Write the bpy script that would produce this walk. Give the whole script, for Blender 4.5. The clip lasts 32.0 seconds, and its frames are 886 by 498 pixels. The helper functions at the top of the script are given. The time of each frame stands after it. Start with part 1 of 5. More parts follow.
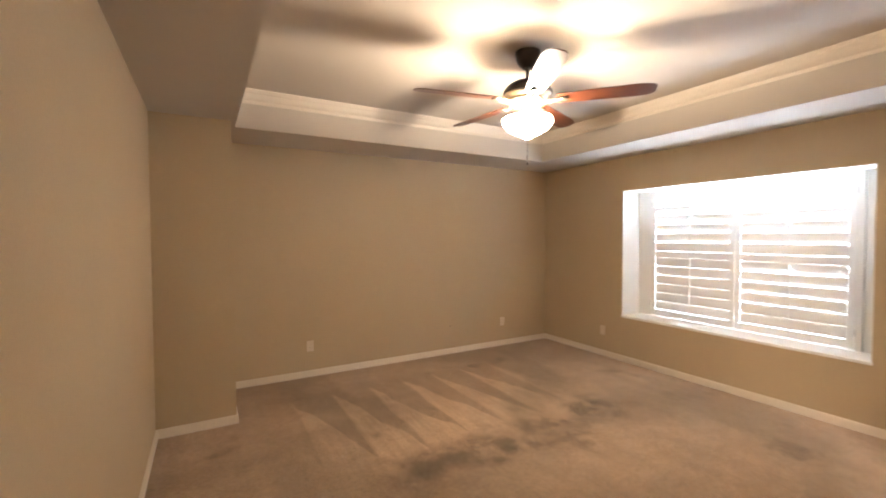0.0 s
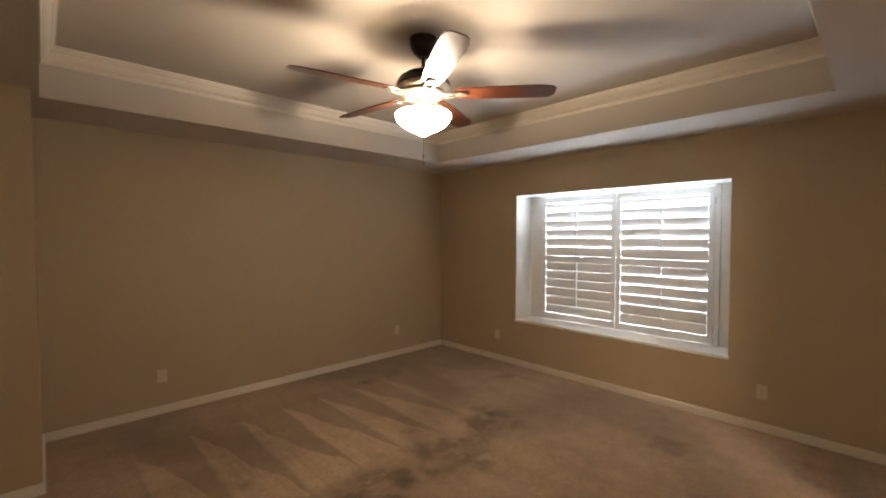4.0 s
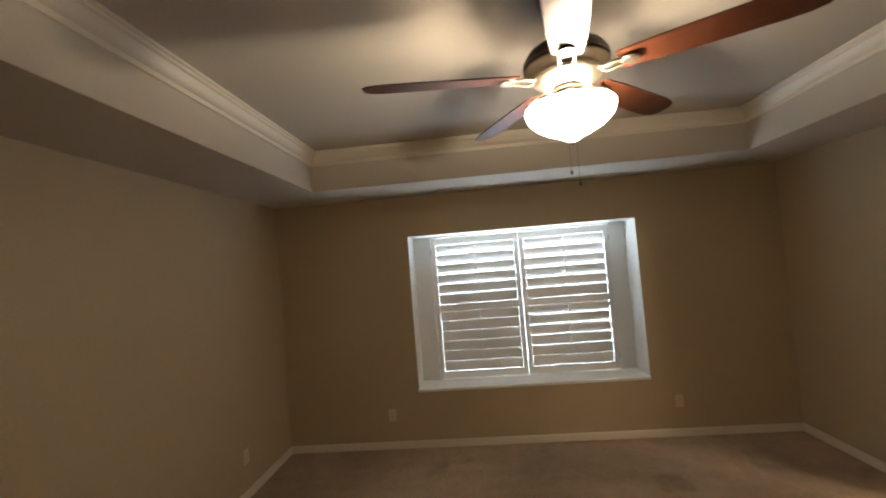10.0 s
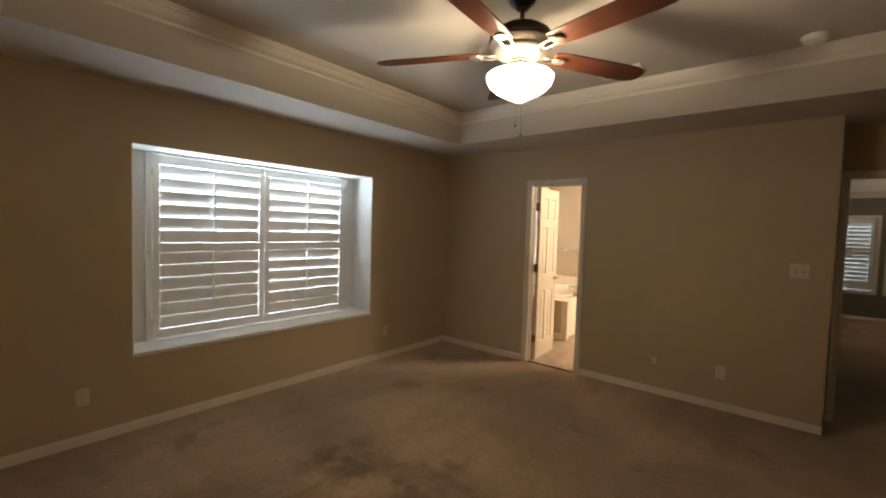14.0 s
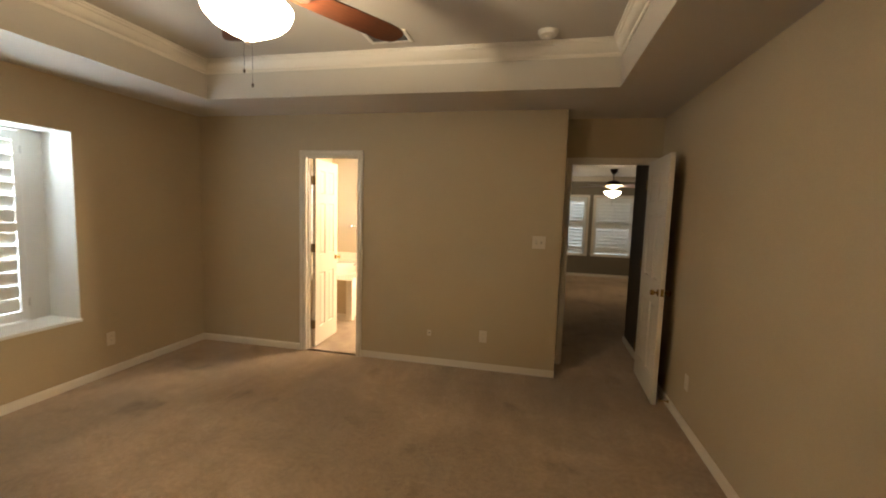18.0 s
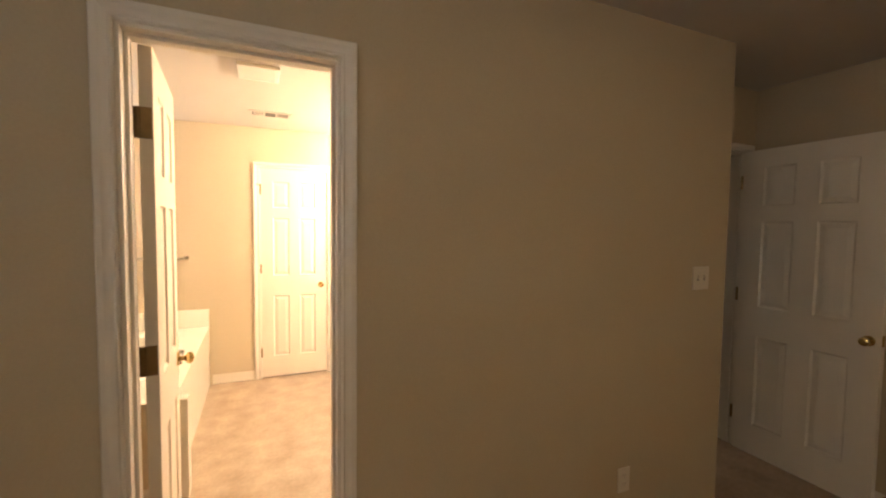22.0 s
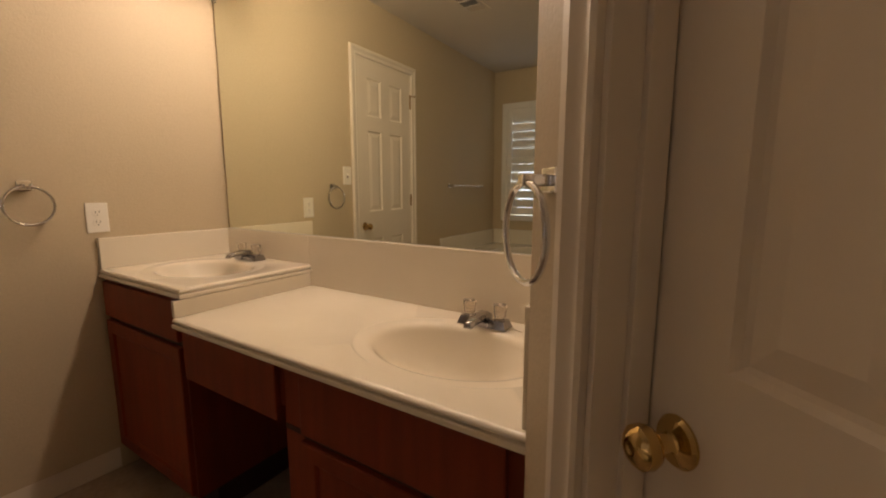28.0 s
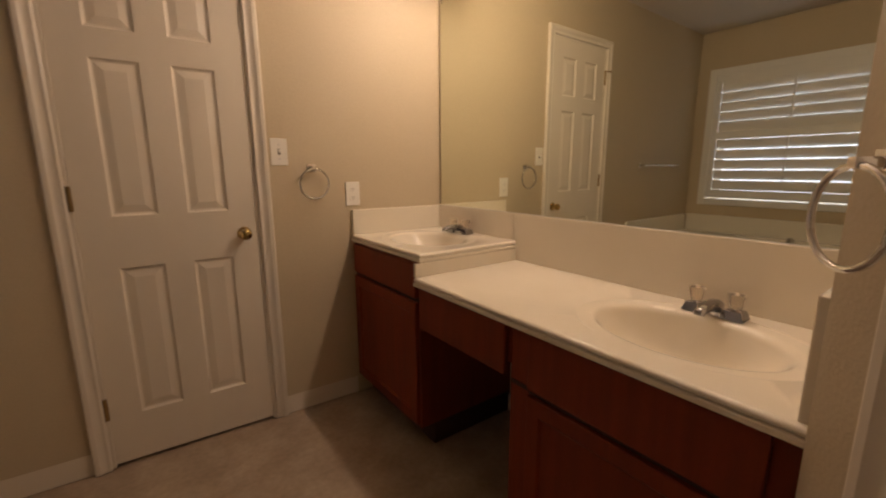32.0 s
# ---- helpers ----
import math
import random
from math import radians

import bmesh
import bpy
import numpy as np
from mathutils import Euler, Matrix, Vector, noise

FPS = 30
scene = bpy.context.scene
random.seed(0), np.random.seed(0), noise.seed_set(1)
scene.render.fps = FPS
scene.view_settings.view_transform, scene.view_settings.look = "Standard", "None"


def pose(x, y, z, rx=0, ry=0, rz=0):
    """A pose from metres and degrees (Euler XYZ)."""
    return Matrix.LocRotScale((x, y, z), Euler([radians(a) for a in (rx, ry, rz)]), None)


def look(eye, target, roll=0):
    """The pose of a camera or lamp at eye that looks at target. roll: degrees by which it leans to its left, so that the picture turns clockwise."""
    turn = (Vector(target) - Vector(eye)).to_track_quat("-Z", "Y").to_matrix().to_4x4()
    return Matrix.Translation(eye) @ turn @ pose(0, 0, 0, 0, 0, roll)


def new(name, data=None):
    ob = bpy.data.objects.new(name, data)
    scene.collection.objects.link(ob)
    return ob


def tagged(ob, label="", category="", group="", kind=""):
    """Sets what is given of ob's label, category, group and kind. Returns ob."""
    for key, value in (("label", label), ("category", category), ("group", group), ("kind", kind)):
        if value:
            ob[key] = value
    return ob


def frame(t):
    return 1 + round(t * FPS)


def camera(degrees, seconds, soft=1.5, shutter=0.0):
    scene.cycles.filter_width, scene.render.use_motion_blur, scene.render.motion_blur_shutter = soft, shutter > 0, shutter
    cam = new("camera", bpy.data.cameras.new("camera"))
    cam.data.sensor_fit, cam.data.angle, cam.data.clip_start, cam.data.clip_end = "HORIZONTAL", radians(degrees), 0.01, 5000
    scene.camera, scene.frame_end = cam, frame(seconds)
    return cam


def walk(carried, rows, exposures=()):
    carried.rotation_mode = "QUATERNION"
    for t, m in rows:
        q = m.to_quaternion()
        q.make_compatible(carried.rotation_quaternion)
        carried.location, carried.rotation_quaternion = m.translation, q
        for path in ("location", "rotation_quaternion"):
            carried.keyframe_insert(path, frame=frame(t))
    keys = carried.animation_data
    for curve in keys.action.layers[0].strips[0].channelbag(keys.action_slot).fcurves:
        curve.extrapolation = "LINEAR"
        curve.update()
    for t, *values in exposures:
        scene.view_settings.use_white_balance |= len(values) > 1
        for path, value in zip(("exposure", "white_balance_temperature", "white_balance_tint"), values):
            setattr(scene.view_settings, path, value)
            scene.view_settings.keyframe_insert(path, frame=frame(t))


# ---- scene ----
cam = camera(93.3, 32.0, 2.0, 0.5)
PATH = [
    (0, (0.072, 0.107, 1.53), (1.06, 1.845, 1.467), -0.2),
    (0.5, (0.128, 0.326, 1.552), (1.029, 2.11, 1.487), 0.2),
    (1, (0.123, 0.466, 1.573), (1.099, 2.211, 1.531), -0.3),
    (1.5, (0.13, 0.497, 1.59), (1.159, 2.212, 1.597), -0.2),
    (2, (0.178, 0.481, 1.592), (1.282, 2.149, 1.586), -0.5),
    (2.5, (0.205, 0.459, 1.586), (1.376, 2.08, 1.59), -0.7),
    (3, (0.236, 0.436, 1.588), (1.494, 1.991, 1.578), -0.6),
    (3.5, (0.264, 0.413, 1.587), (1.597, 1.903, 1.538), -0.4),
    (5.5, (0.367, 0.299, 1.529), (1.906, 1.574, 1.45), 0.6),
    (6, (0.347, 0.317, 1.502), (1.954, 1.504, 1.395), 0.8),
    (6.5, (0.298, 0.399, 1.501), (1.935, 1.54, 1.369), 2.9),
    (7, (0.244, 0.564, 1.571), (1.944, 1.601, 1.388), 2.3),
    (7.5, (0.301, 0.813, 1.653), (2.024, 1.826, 1.581), 0.7),
    (8, (0.241, 1.133, 1.693), (1.927, 2.204, 1.798), -1.2),
    (8.5, (0.175, 1.536, 1.703), (1.926, 2.487, 1.865), -3.2),
    (9, (0.226, 1.923, 1.716), (2.067, 2.693, 1.858), -4.1),
    (9.5, (0.259, 2.309, 1.741), (2.19, 2.82, 1.848), -7.0),
    (10, (0.357, 2.75, 1.751), (2.349, 2.912, 1.829), -4.6),
    (10.5, (0.496, 3.119, 1.719), (2.494, 3.078, 1.798), -4.1),
    (11, (0.676, 3.4, 1.734), (2.647, 3.065, 1.699), -4.0),
    (11.5, (0.893, 3.689, 1.692), (2.765, 2.988, 1.711), -3.8),
    (12, (1.054, 3.933, 1.658), (2.751, 2.876, 1.7), -1.8),
    (12.5, (1.057, 4.057, 1.591), (2.568, 2.747, 1.572), 0.4),
    (13, (0.942, 4.163, 1.555), (2.321, 2.716, 1.506), 2.9),
    (13.5, (0.907, 4.251, 1.539), (2.231, 2.755, 1.446), 1.9),
    (14, (0.878, 4.297, 1.523), (2.155, 2.761, 1.425), 1.7),
    (14.5, (0.836, 4.267, 1.517), (1.965, 2.623, 1.373), 0.7),
    (15, (0.76, 4.208, 1.53), (1.748, 2.475, 1.39), -0.4),
    (15.5, (0.725, 4.172, 1.529), (1.576, 2.367, 1.402), -0.2),
    (17.5, (0.746, 3.998, 1.558), (1.268, 2.074, 1.401), 0.6),
    (18, (0.846, 3.879, 1.543), (1.276, 1.935, 1.355), 1.8),
    (18.5, (1.049, 3.661, 1.563), (1.332, 1.688, 1.396), 0.5),
    (19, (1.243, 3.351, 1.576), (1.366, 1.359, 1.435), -1.0),
    (19.5, (1.537, 3.052, 1.546), (1.546, 1.056, 1.422), 0.3),
    (20, (1.832, 2.718, 1.535), (1.676, 0.73, 1.383), -1.3),
    (20.5, (2.173, 2.354, 1.507), (1.907, 0.379, 1.34), 1.5),
    (21, (2.478, 2.017, 1.494), (1.998, 0.084, 1.311), 0.7),
    (21.5, (2.7, 1.666, 1.489), (2.006, -0.204, 1.34), 0.3),
    (22, (2.85, 1.34, 1.51), (2.046, -0.488, 1.404), 0.7),
    (22.5, (2.936, 0.989, 1.487), (1.927, -0.735, 1.394), 1.1),
    (23, (2.994, 0.662, 1.503), (1.909, -1.015, 1.411), 1.2),
    (23.5, (2.983, 0.346, 1.523), (1.752, -1.228, 1.443), 0.6),
    (24, (2.893, 0.064, 1.478), (1.541, -1.406, 1.393), 1.0),
    (24.3, (2.824, -0.118, 1.474), (1.479, -1.595, 1.375), 1.2),
    (24.5, (2.8, -0.198, 1.478), (1.454, -1.671, 1.355), 0.9),
    (26.5, (2.524, -0.809, 1.4), (1.083, -2.187, 1.246), -0.2),
    (26.7, (2.498, -0.858, 1.357), (0.974, -2.14, 1.179), -0.7),
    (27, (2.459, -0.919, 1.312), (0.85, -2.081, 1.069), -0.2),
    (27.5, (2.433, -0.959, 1.179), (0.804, -2.088, 0.91), 0.3),
    (28, (2.429, -0.983, 1.18), (0.762, -2.05, 0.891), -0.0),
    (28.5, (2.462, -1.009, 1.172), (0.81, -2.089, 0.852), 0.2),
    (29, (2.499, -1.037, 1.156), (0.87, -2.159, 0.862), 0.4),
    (29.5, (2.521, -1.049, 1.155), (0.934, -2.22, 0.821), 0.3),
    (30, (2.555, -1.059, 1.154), (1.051, -2.336, 0.822), -0.2),
    (30.5, (2.566, -1.061, 1.15), (1.138, -2.419, 0.81), -0.3),
    (31, (2.584, -1.063, 1.148), (1.203, -2.465, 0.791), 0.2),
    (31.5, (2.616, -1.068, 1.169), (1.338, -2.56, 0.795), -0.6),
    (32, (2.637, -1.064, 1.186), (1.486, -2.655, 0.806), -0.3),
]
EXPOSURES = [(0, 1.8, 6200, 16), (1.0, 1.4, 6200, 16), (2.0, 1.2, 6250, 15), (3.0, 0.9, 6250, 14), (6, 0.6, 6500, 11), (7, 0.6, 6500, 11), (9, 0.3, 6300, 8), (12, 0.15, 6250, 8), (15.0, 0.27, 6450, 8), (15.5, 0.34, 6500, 8), (17.5, 0.85, 6650, 5), (19, 1.2, 6550, 5), (20.5, 1.15, 6500, 7), (22, 0.62, 6500, 10), (23.6, -0.25, 6500, 13), (24.5, -1.05, 6450, 14), (26.5, -2.16, 6350, 13), (27.5, -2.44, 6350, 14), (32, -2.5, 6400, 18)]
walk(cam, [(t, look(eye, target, roll)) for t, eye, target, roll in PATH], EXPOSURES)

# ---- world, light, exposure ----
world = bpy.data.worlds.new("sky")
scene.world = world
world.use_nodes = True
wn = world.node_tree.nodes
sky = wn.new("ShaderNodeTexSky")
sky.sky_type = "NISHITA"
sky.sun_disc = False
sky.sun_elevation, sky.sun_rotation = radians(52), radians(258)
wn["Background"].inputs["Strength"].default_value = 0.12
world.node_tree.links.new(sky.outputs["Color"], wn["Background"].inputs["Color"])


def lamp(name, kind, m, power, colour, **more):
    data = bpy.data.lights.new(name, kind)
    data.energy, data.color = power, colour
    for key, value in more.items():
        if key == "size":
            data.shape, data.size, data.size_y = "RECTANGLE", value[0], value[1]
        elif key == "radius":
            data.shadow_soft_size = value
        elif key == "angle":
            data.angle = value
    ob = new(name, data)
    ob.matrix_world = m
    return ob


lamp("sun", "SUN", look((0, 0, 10), (3.0, 0.6, 6.0)), 2.0, (1.0, 0.95, 0.88), angle=radians(0.6))
# daylight of the two window openings, between glass and shutters
for k in range(7):
    z = 0.70 + 0.195 * k
    lamp("daylight", "AREA", look((4.835, 2.324, z), (3.835, 2.324, z + 0.35)), 17.0, (0.74, 0.87, 1.0), size=(1.80, 0.18))
lamp("daylight", "AREA", look((4.76, -2.32, 1.452), (0, -2.32, 1.452)), 90.0, (0.72, 0.79, 1.0), size=(1.20, 1.16))
WARM = (1.0, 0.81, 0.59)
FAN = (2.015, 2.343)
for k in range(3):
    a = radians(50 + 120 * k)
    lamp("fan_bulb", "POINT", pose(FAN[0] + 0.04 * math.cos(a), FAN[1] + 0.04 * math.sin(a), 2.305), 12.5, WARM, radius=0.025)
for x in (-0.98, 0.09):
    lamp("daylight", "AREA", look((x, -7.062, 1.25), (x, 0, 1.25)), 7.0, (0.72, 0.85, 1.0), size=(0.80, 1.30))
lamp("den_bulb", "POINT", pose(-0.61, -5.1, 2.003), 14.0, WARM, radius=0.05)

# ---- materials ----


def tone(c):
    return tuple(c) + (1.0,) if len(c) == 3 else tuple(c)


def material(name, colour, rough=0.6, metal=0.0, colour2=None, scale=8.0, amount=0.5, grain=0.0, grain_scale=300.0,
             bump=0.0, bump_scale=200.0, stretch=(1, 1, 1), detail=4.0, emit=None, spec=0.5, rough_var=0.0, coat=0.0):
    """A surface with blotches at one scale, grain at another, and relief."""
    m = bpy.data.materials.new(name)
    m.use_nodes = True
    nt = m.node_tree
    n, l = nt.nodes, nt.links
    b = n["Principled BSDF"]
    b.inputs["Base Color"].default_value = tone(colour)
    b.inputs["Roughness"].default_value = rough
    b.inputs["Metallic"].default_value = metal
    b.inputs["Specular IOR Level"].default_value = spec
    b.inputs["Coat Weight"].default_value = coat
    if emit:
        b.inputs["Emission Color"].default_value = tone(emit[0])
        b.inputs["Emission Strength"].default_value = emit[1]
    co = n.new("ShaderNodeTexCoord")
    mp = n.new("ShaderNodeMapping")
    mp.inputs["Scale"].default_value = stretch
    l.new(co.outputs["Object"], mp.inputs["Vector"])
    last = None
    if colour2:
        t = n.new("ShaderNodeTexNoise")
        t.inputs["Scale"].default_value, t.inputs["Detail"].default_value = scale, detail
        l.new(mp.outputs["Vector"], t.inputs["Vector"])
        r = n.new("ShaderNodeMapRange")
        r.inputs["From Min"].default_value, r.inputs["From Max"].default_value = 0.5 - amount / 2, 0.5 + amount / 2
        l.new(t.outputs["Fac"], r.inputs["Value"])
        x = n.new("ShaderNodeMix")
        x.data_type = "RGBA"
        x.inputs["A"].default_value, x.inputs["B"].default_value = tone(colour), tone(colour2)
        l.new(r.outputs["Result"], x.inputs["Factor"])
        last = x.outputs["Result"]
        if rough_var:
            rr = n.new("ShaderNodeMapRange")
            rr.inputs["To Min"].default_value, rr.inputs["To Max"].default_value = rough - rough_var, rough + rough_var
            l.new(t.outputs["Fac"], rr.inputs["Value"])
            l.new(rr.outputs["Result"], b.inputs["Roughness"])
    if grain:
        t2 = n.new("ShaderNodeTexNoise")
        t2.inputs["Scale"].default_value, t2.inputs["Detail"].default_value = grain_scale, 3
        l.new(mp.outputs["Vector"], t2.inputs["Vector"])
        r2 = n.new("ShaderNodeMapRange")
        r2.inputs["From Min"].default_value, r2.inputs["From Max"].default_value = 0.25, 0.75
        r2.inputs["To Min"].default_value, r2.inputs["To Max"].default_value = 1 - grain, 1 + grain
        l.new(t2.outputs["Fac"], r2.inputs["Value"])
        v = n.new("ShaderNodeVectorMath")
        v.operation = "SCALE"
        if last:
            l.new(last, v.inputs[0])
        else:
            v.inputs[0].default_value = colour[:3]
        l.new(r2.outputs["Result"], v.inputs["Scale"])
        last = v.outputs["Vector"]
    if last:
        l.new(last, b.inputs["Base Color"])
    if bump:
        t3 = n.new("ShaderNodeTexNoise")
        t3.inputs["Scale"].default_value, t3.inputs["Detail"].default_value = bump_scale, 3
        l.new(co.outputs["Object"], t3.inputs["Vector"])
        bp = n.new("ShaderNodeBump")
        bp.inputs["Strength"].default_value, bp.inputs["Distance"].default_value = bump, 0.004
        l.new(t3.outputs["Fac"], bp.inputs["Height"])
        l.new(bp.outputs["Normal"], b.inputs["Normal"])
    return m


M_WALL = material("tan wall paint", (0.50, 0.398, 0.258), 0.62, colour2=(0.475, 0.376, 0.241), scale=1.6, bump=0.2, bump_scale=140, grain=0.03, grain_scale=120, spec=0.3)
# the bedroom's wall paint again, paler: the bathroom's light is put into the colour
M_BATH = material("wall paint tinted for bathroom light", (0.545, 0.452, 0.312), 0.55, colour2=(0.523, 0.433, 0.297), scale=1.8, bump=0.2, bump_scale=140, grain=0.03, grain_scale=120, spec=0.35)
M_CEIL = material("ceiling paint", (0.58, 0.525, 0.45), 0.8, colour2=(0.55, 0.497, 0.425), scale=1.2, bump=0.35, bump_scale=90, spec=0.2)
M_DARK = material("dark brown wall colour", (0.060, 0.046, 0.036), 0.6, colour2=(0.050, 0.038, 0.030), scale=1.5, bump=0.3, bump_scale=110)
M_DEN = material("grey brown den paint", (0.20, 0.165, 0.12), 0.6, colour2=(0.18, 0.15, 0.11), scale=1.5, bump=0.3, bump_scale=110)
M_TRIM = material("white trim paint", (0.74, 0.67, 0.565), 0.35, colour2=(0.72, 0.65, 0.545), scale=2.5)
M_REVEAL = material("white window reveal paint", (0.80, 0.79, 0.75), 0.5, colour2=(0.77, 0.76, 0.72), scale=3, bump=0.2, bump_scale=110)
M_DOOR = material("white door paint", (0.75, 0.675, 0.56), 0.38, colour2=(0.73, 0.655, 0.542), scale=3, bump=0.04, bump_scale=55, stretch=(5, 5, 0.7))
M_PLATE = material("white plastic plate", (0.82, 0.78, 0.70), 0.3)
M_ALMOND = material("off-white plastic plate", (0.66, 0.58, 0.465), 0.35)
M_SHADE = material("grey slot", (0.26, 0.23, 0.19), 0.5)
M_SLOT = material("dark slot", (0.05, 0.045, 0.04), 0.6)
M_SHUTTER = material("white shutter paint", (0.80, 0.79, 0.76), 0.4, colour2=(0.77, 0.76, 0.73), scale=6)
M_BRASS = material("polished brass", (0.66, 0.49, 0.21), 0.08, 1.0, colour2=(0.56, 0.40, 0.16), scale=14)
M_HINGE = material("aged brass hinge", (0.34, 0.235, 0.11), 0.4, 1.0, colour2=(0.25, 0.17, 0.08), scale=30)
M_CHROME = material("chrome", (0.70, 0.70, 0.71), 0.06, 1.0)
M_SATIN = material("hazy chrome", (0.74, 0.73, 0.72), 0.27, 1.0, colour2=(0.68, 0.67, 0.66), scale=25)
M_CHROMED = material("chrome with darker reflections", (0.42, 0.42, 0.45), 0.08, 1.0, colour2=(0.36, 0.36, 0.39), scale=20)
M_STEEL = material("satin metal", (0.55, 0.54, 0.52), 0.32, 1.0)
M_BRONZE = material("oil-rubbed bronze", (0.035, 0.026, 0.020), 0.35, 0.7, colour2=(0.055, 0.038, 0.026), scale=20)
M_PEWTER = material("brushed pewter", (0.55, 0.50, 0.42), 0.28, 0.9, colour2=(0.46, 0.41, 0.33), scale=25)
M_BLADE = material("mahogany fan blade", (0.105, 0.032, 0.014), 0.30, colour2=(0.055, 0.017, 0.009), scale=9, stretch=(1, 12, 1), grain=0.15, grain_scale=60)
M_BOWL = material("lit alabaster glass", (0.95, 0.88, 0.74), 0.25, emit=((1.0, 0.81, 0.56), 25.0))
M_BOWLIN = material("white glass inside of a lamp bowl", (0.85, 0.80, 0.70), 0.4)
M_BULB = material("lit bulb core", (1, 0.9, 0.75), 0.1, emit=((1.0, 0.772, 0.560), 715.0))
M_GLOBE = material("clear bulb glass", (1.0, 0.99, 0.97), 0.01)
M_GLOBE.node_tree.nodes["Principled BSDF"].inputs["Transmission Weight"].default_value = 1.0
M_GLOBE.node_tree.nodes["Principled BSDF"].inputs["IOR"].default_value = 1.03
M_CABINET = material("red-brown cherry veneer", (0.205, 0.034, 0.010), 0.5, spec=0.2, colour2=(0.150, 0.027, 0.009), scale=3, stretch=(10, 10, 1), grain=0.05, grain_scale=60)
# for the toe kick, and for strips that paint shade between the fronts
M_CABDARK = material("dark toe kick and painted gap shade", (0.045, 0.016, 0.008), 0.7, colour2=(0.035, 0.012, 0.006), scale=6)
M_MARBLE = material("cream cultured marble", (0.80, 0.73, 0.60), 0.16, colour2=(0.76, 0.685, 0.555), scale=3.5, coat=0.3)
M_TUB = material("cream tub acrylic", (0.82, 0.77, 0.67), 0.15, colour2=(0.79, 0.74, 0.64), scale=3, coat=0.3)
M_ACRYLIC = material("clear acrylic", (0.95, 0.90, 0.82), 0.04)
M_ACRYLIC.node_tree.nodes["Principled BSDF"].inputs["Transmission Weight"].default_value = 0.96
M_GLASS = material("window glass", (0.95, 0.97, 0.97), 0.02)
M_GLASS.node_tree.nodes["Principled BSDF"].inputs["Transmission Weight"].default_value = 1.0
M_MIRROR = material("mirror glass", (0.90, 0.93, 0.80), 0.015, 1.0)
M_VENT = material("white enamelled steel", (0.74, 0.70, 0.62), 0.4)
M_VENTDARK = material("dark duct", (0.06, 0.055, 0.05), 0.8)
# two darker copies of the vent's enamel, with the fins' shade in the colour
M_VENTMID = material("shaded vent fins", (0.36, 0.32, 0.27), 0.5)
M_VENTFIN = material("deeply shaded vent fins", (0.17, 0.16, 0.145), 0.5)
M_OUT = material("grass outside", (0.07, 0.10, 0.035), 0.9, colour2=(0.10, 0.11, 0.05), scale=1.5)


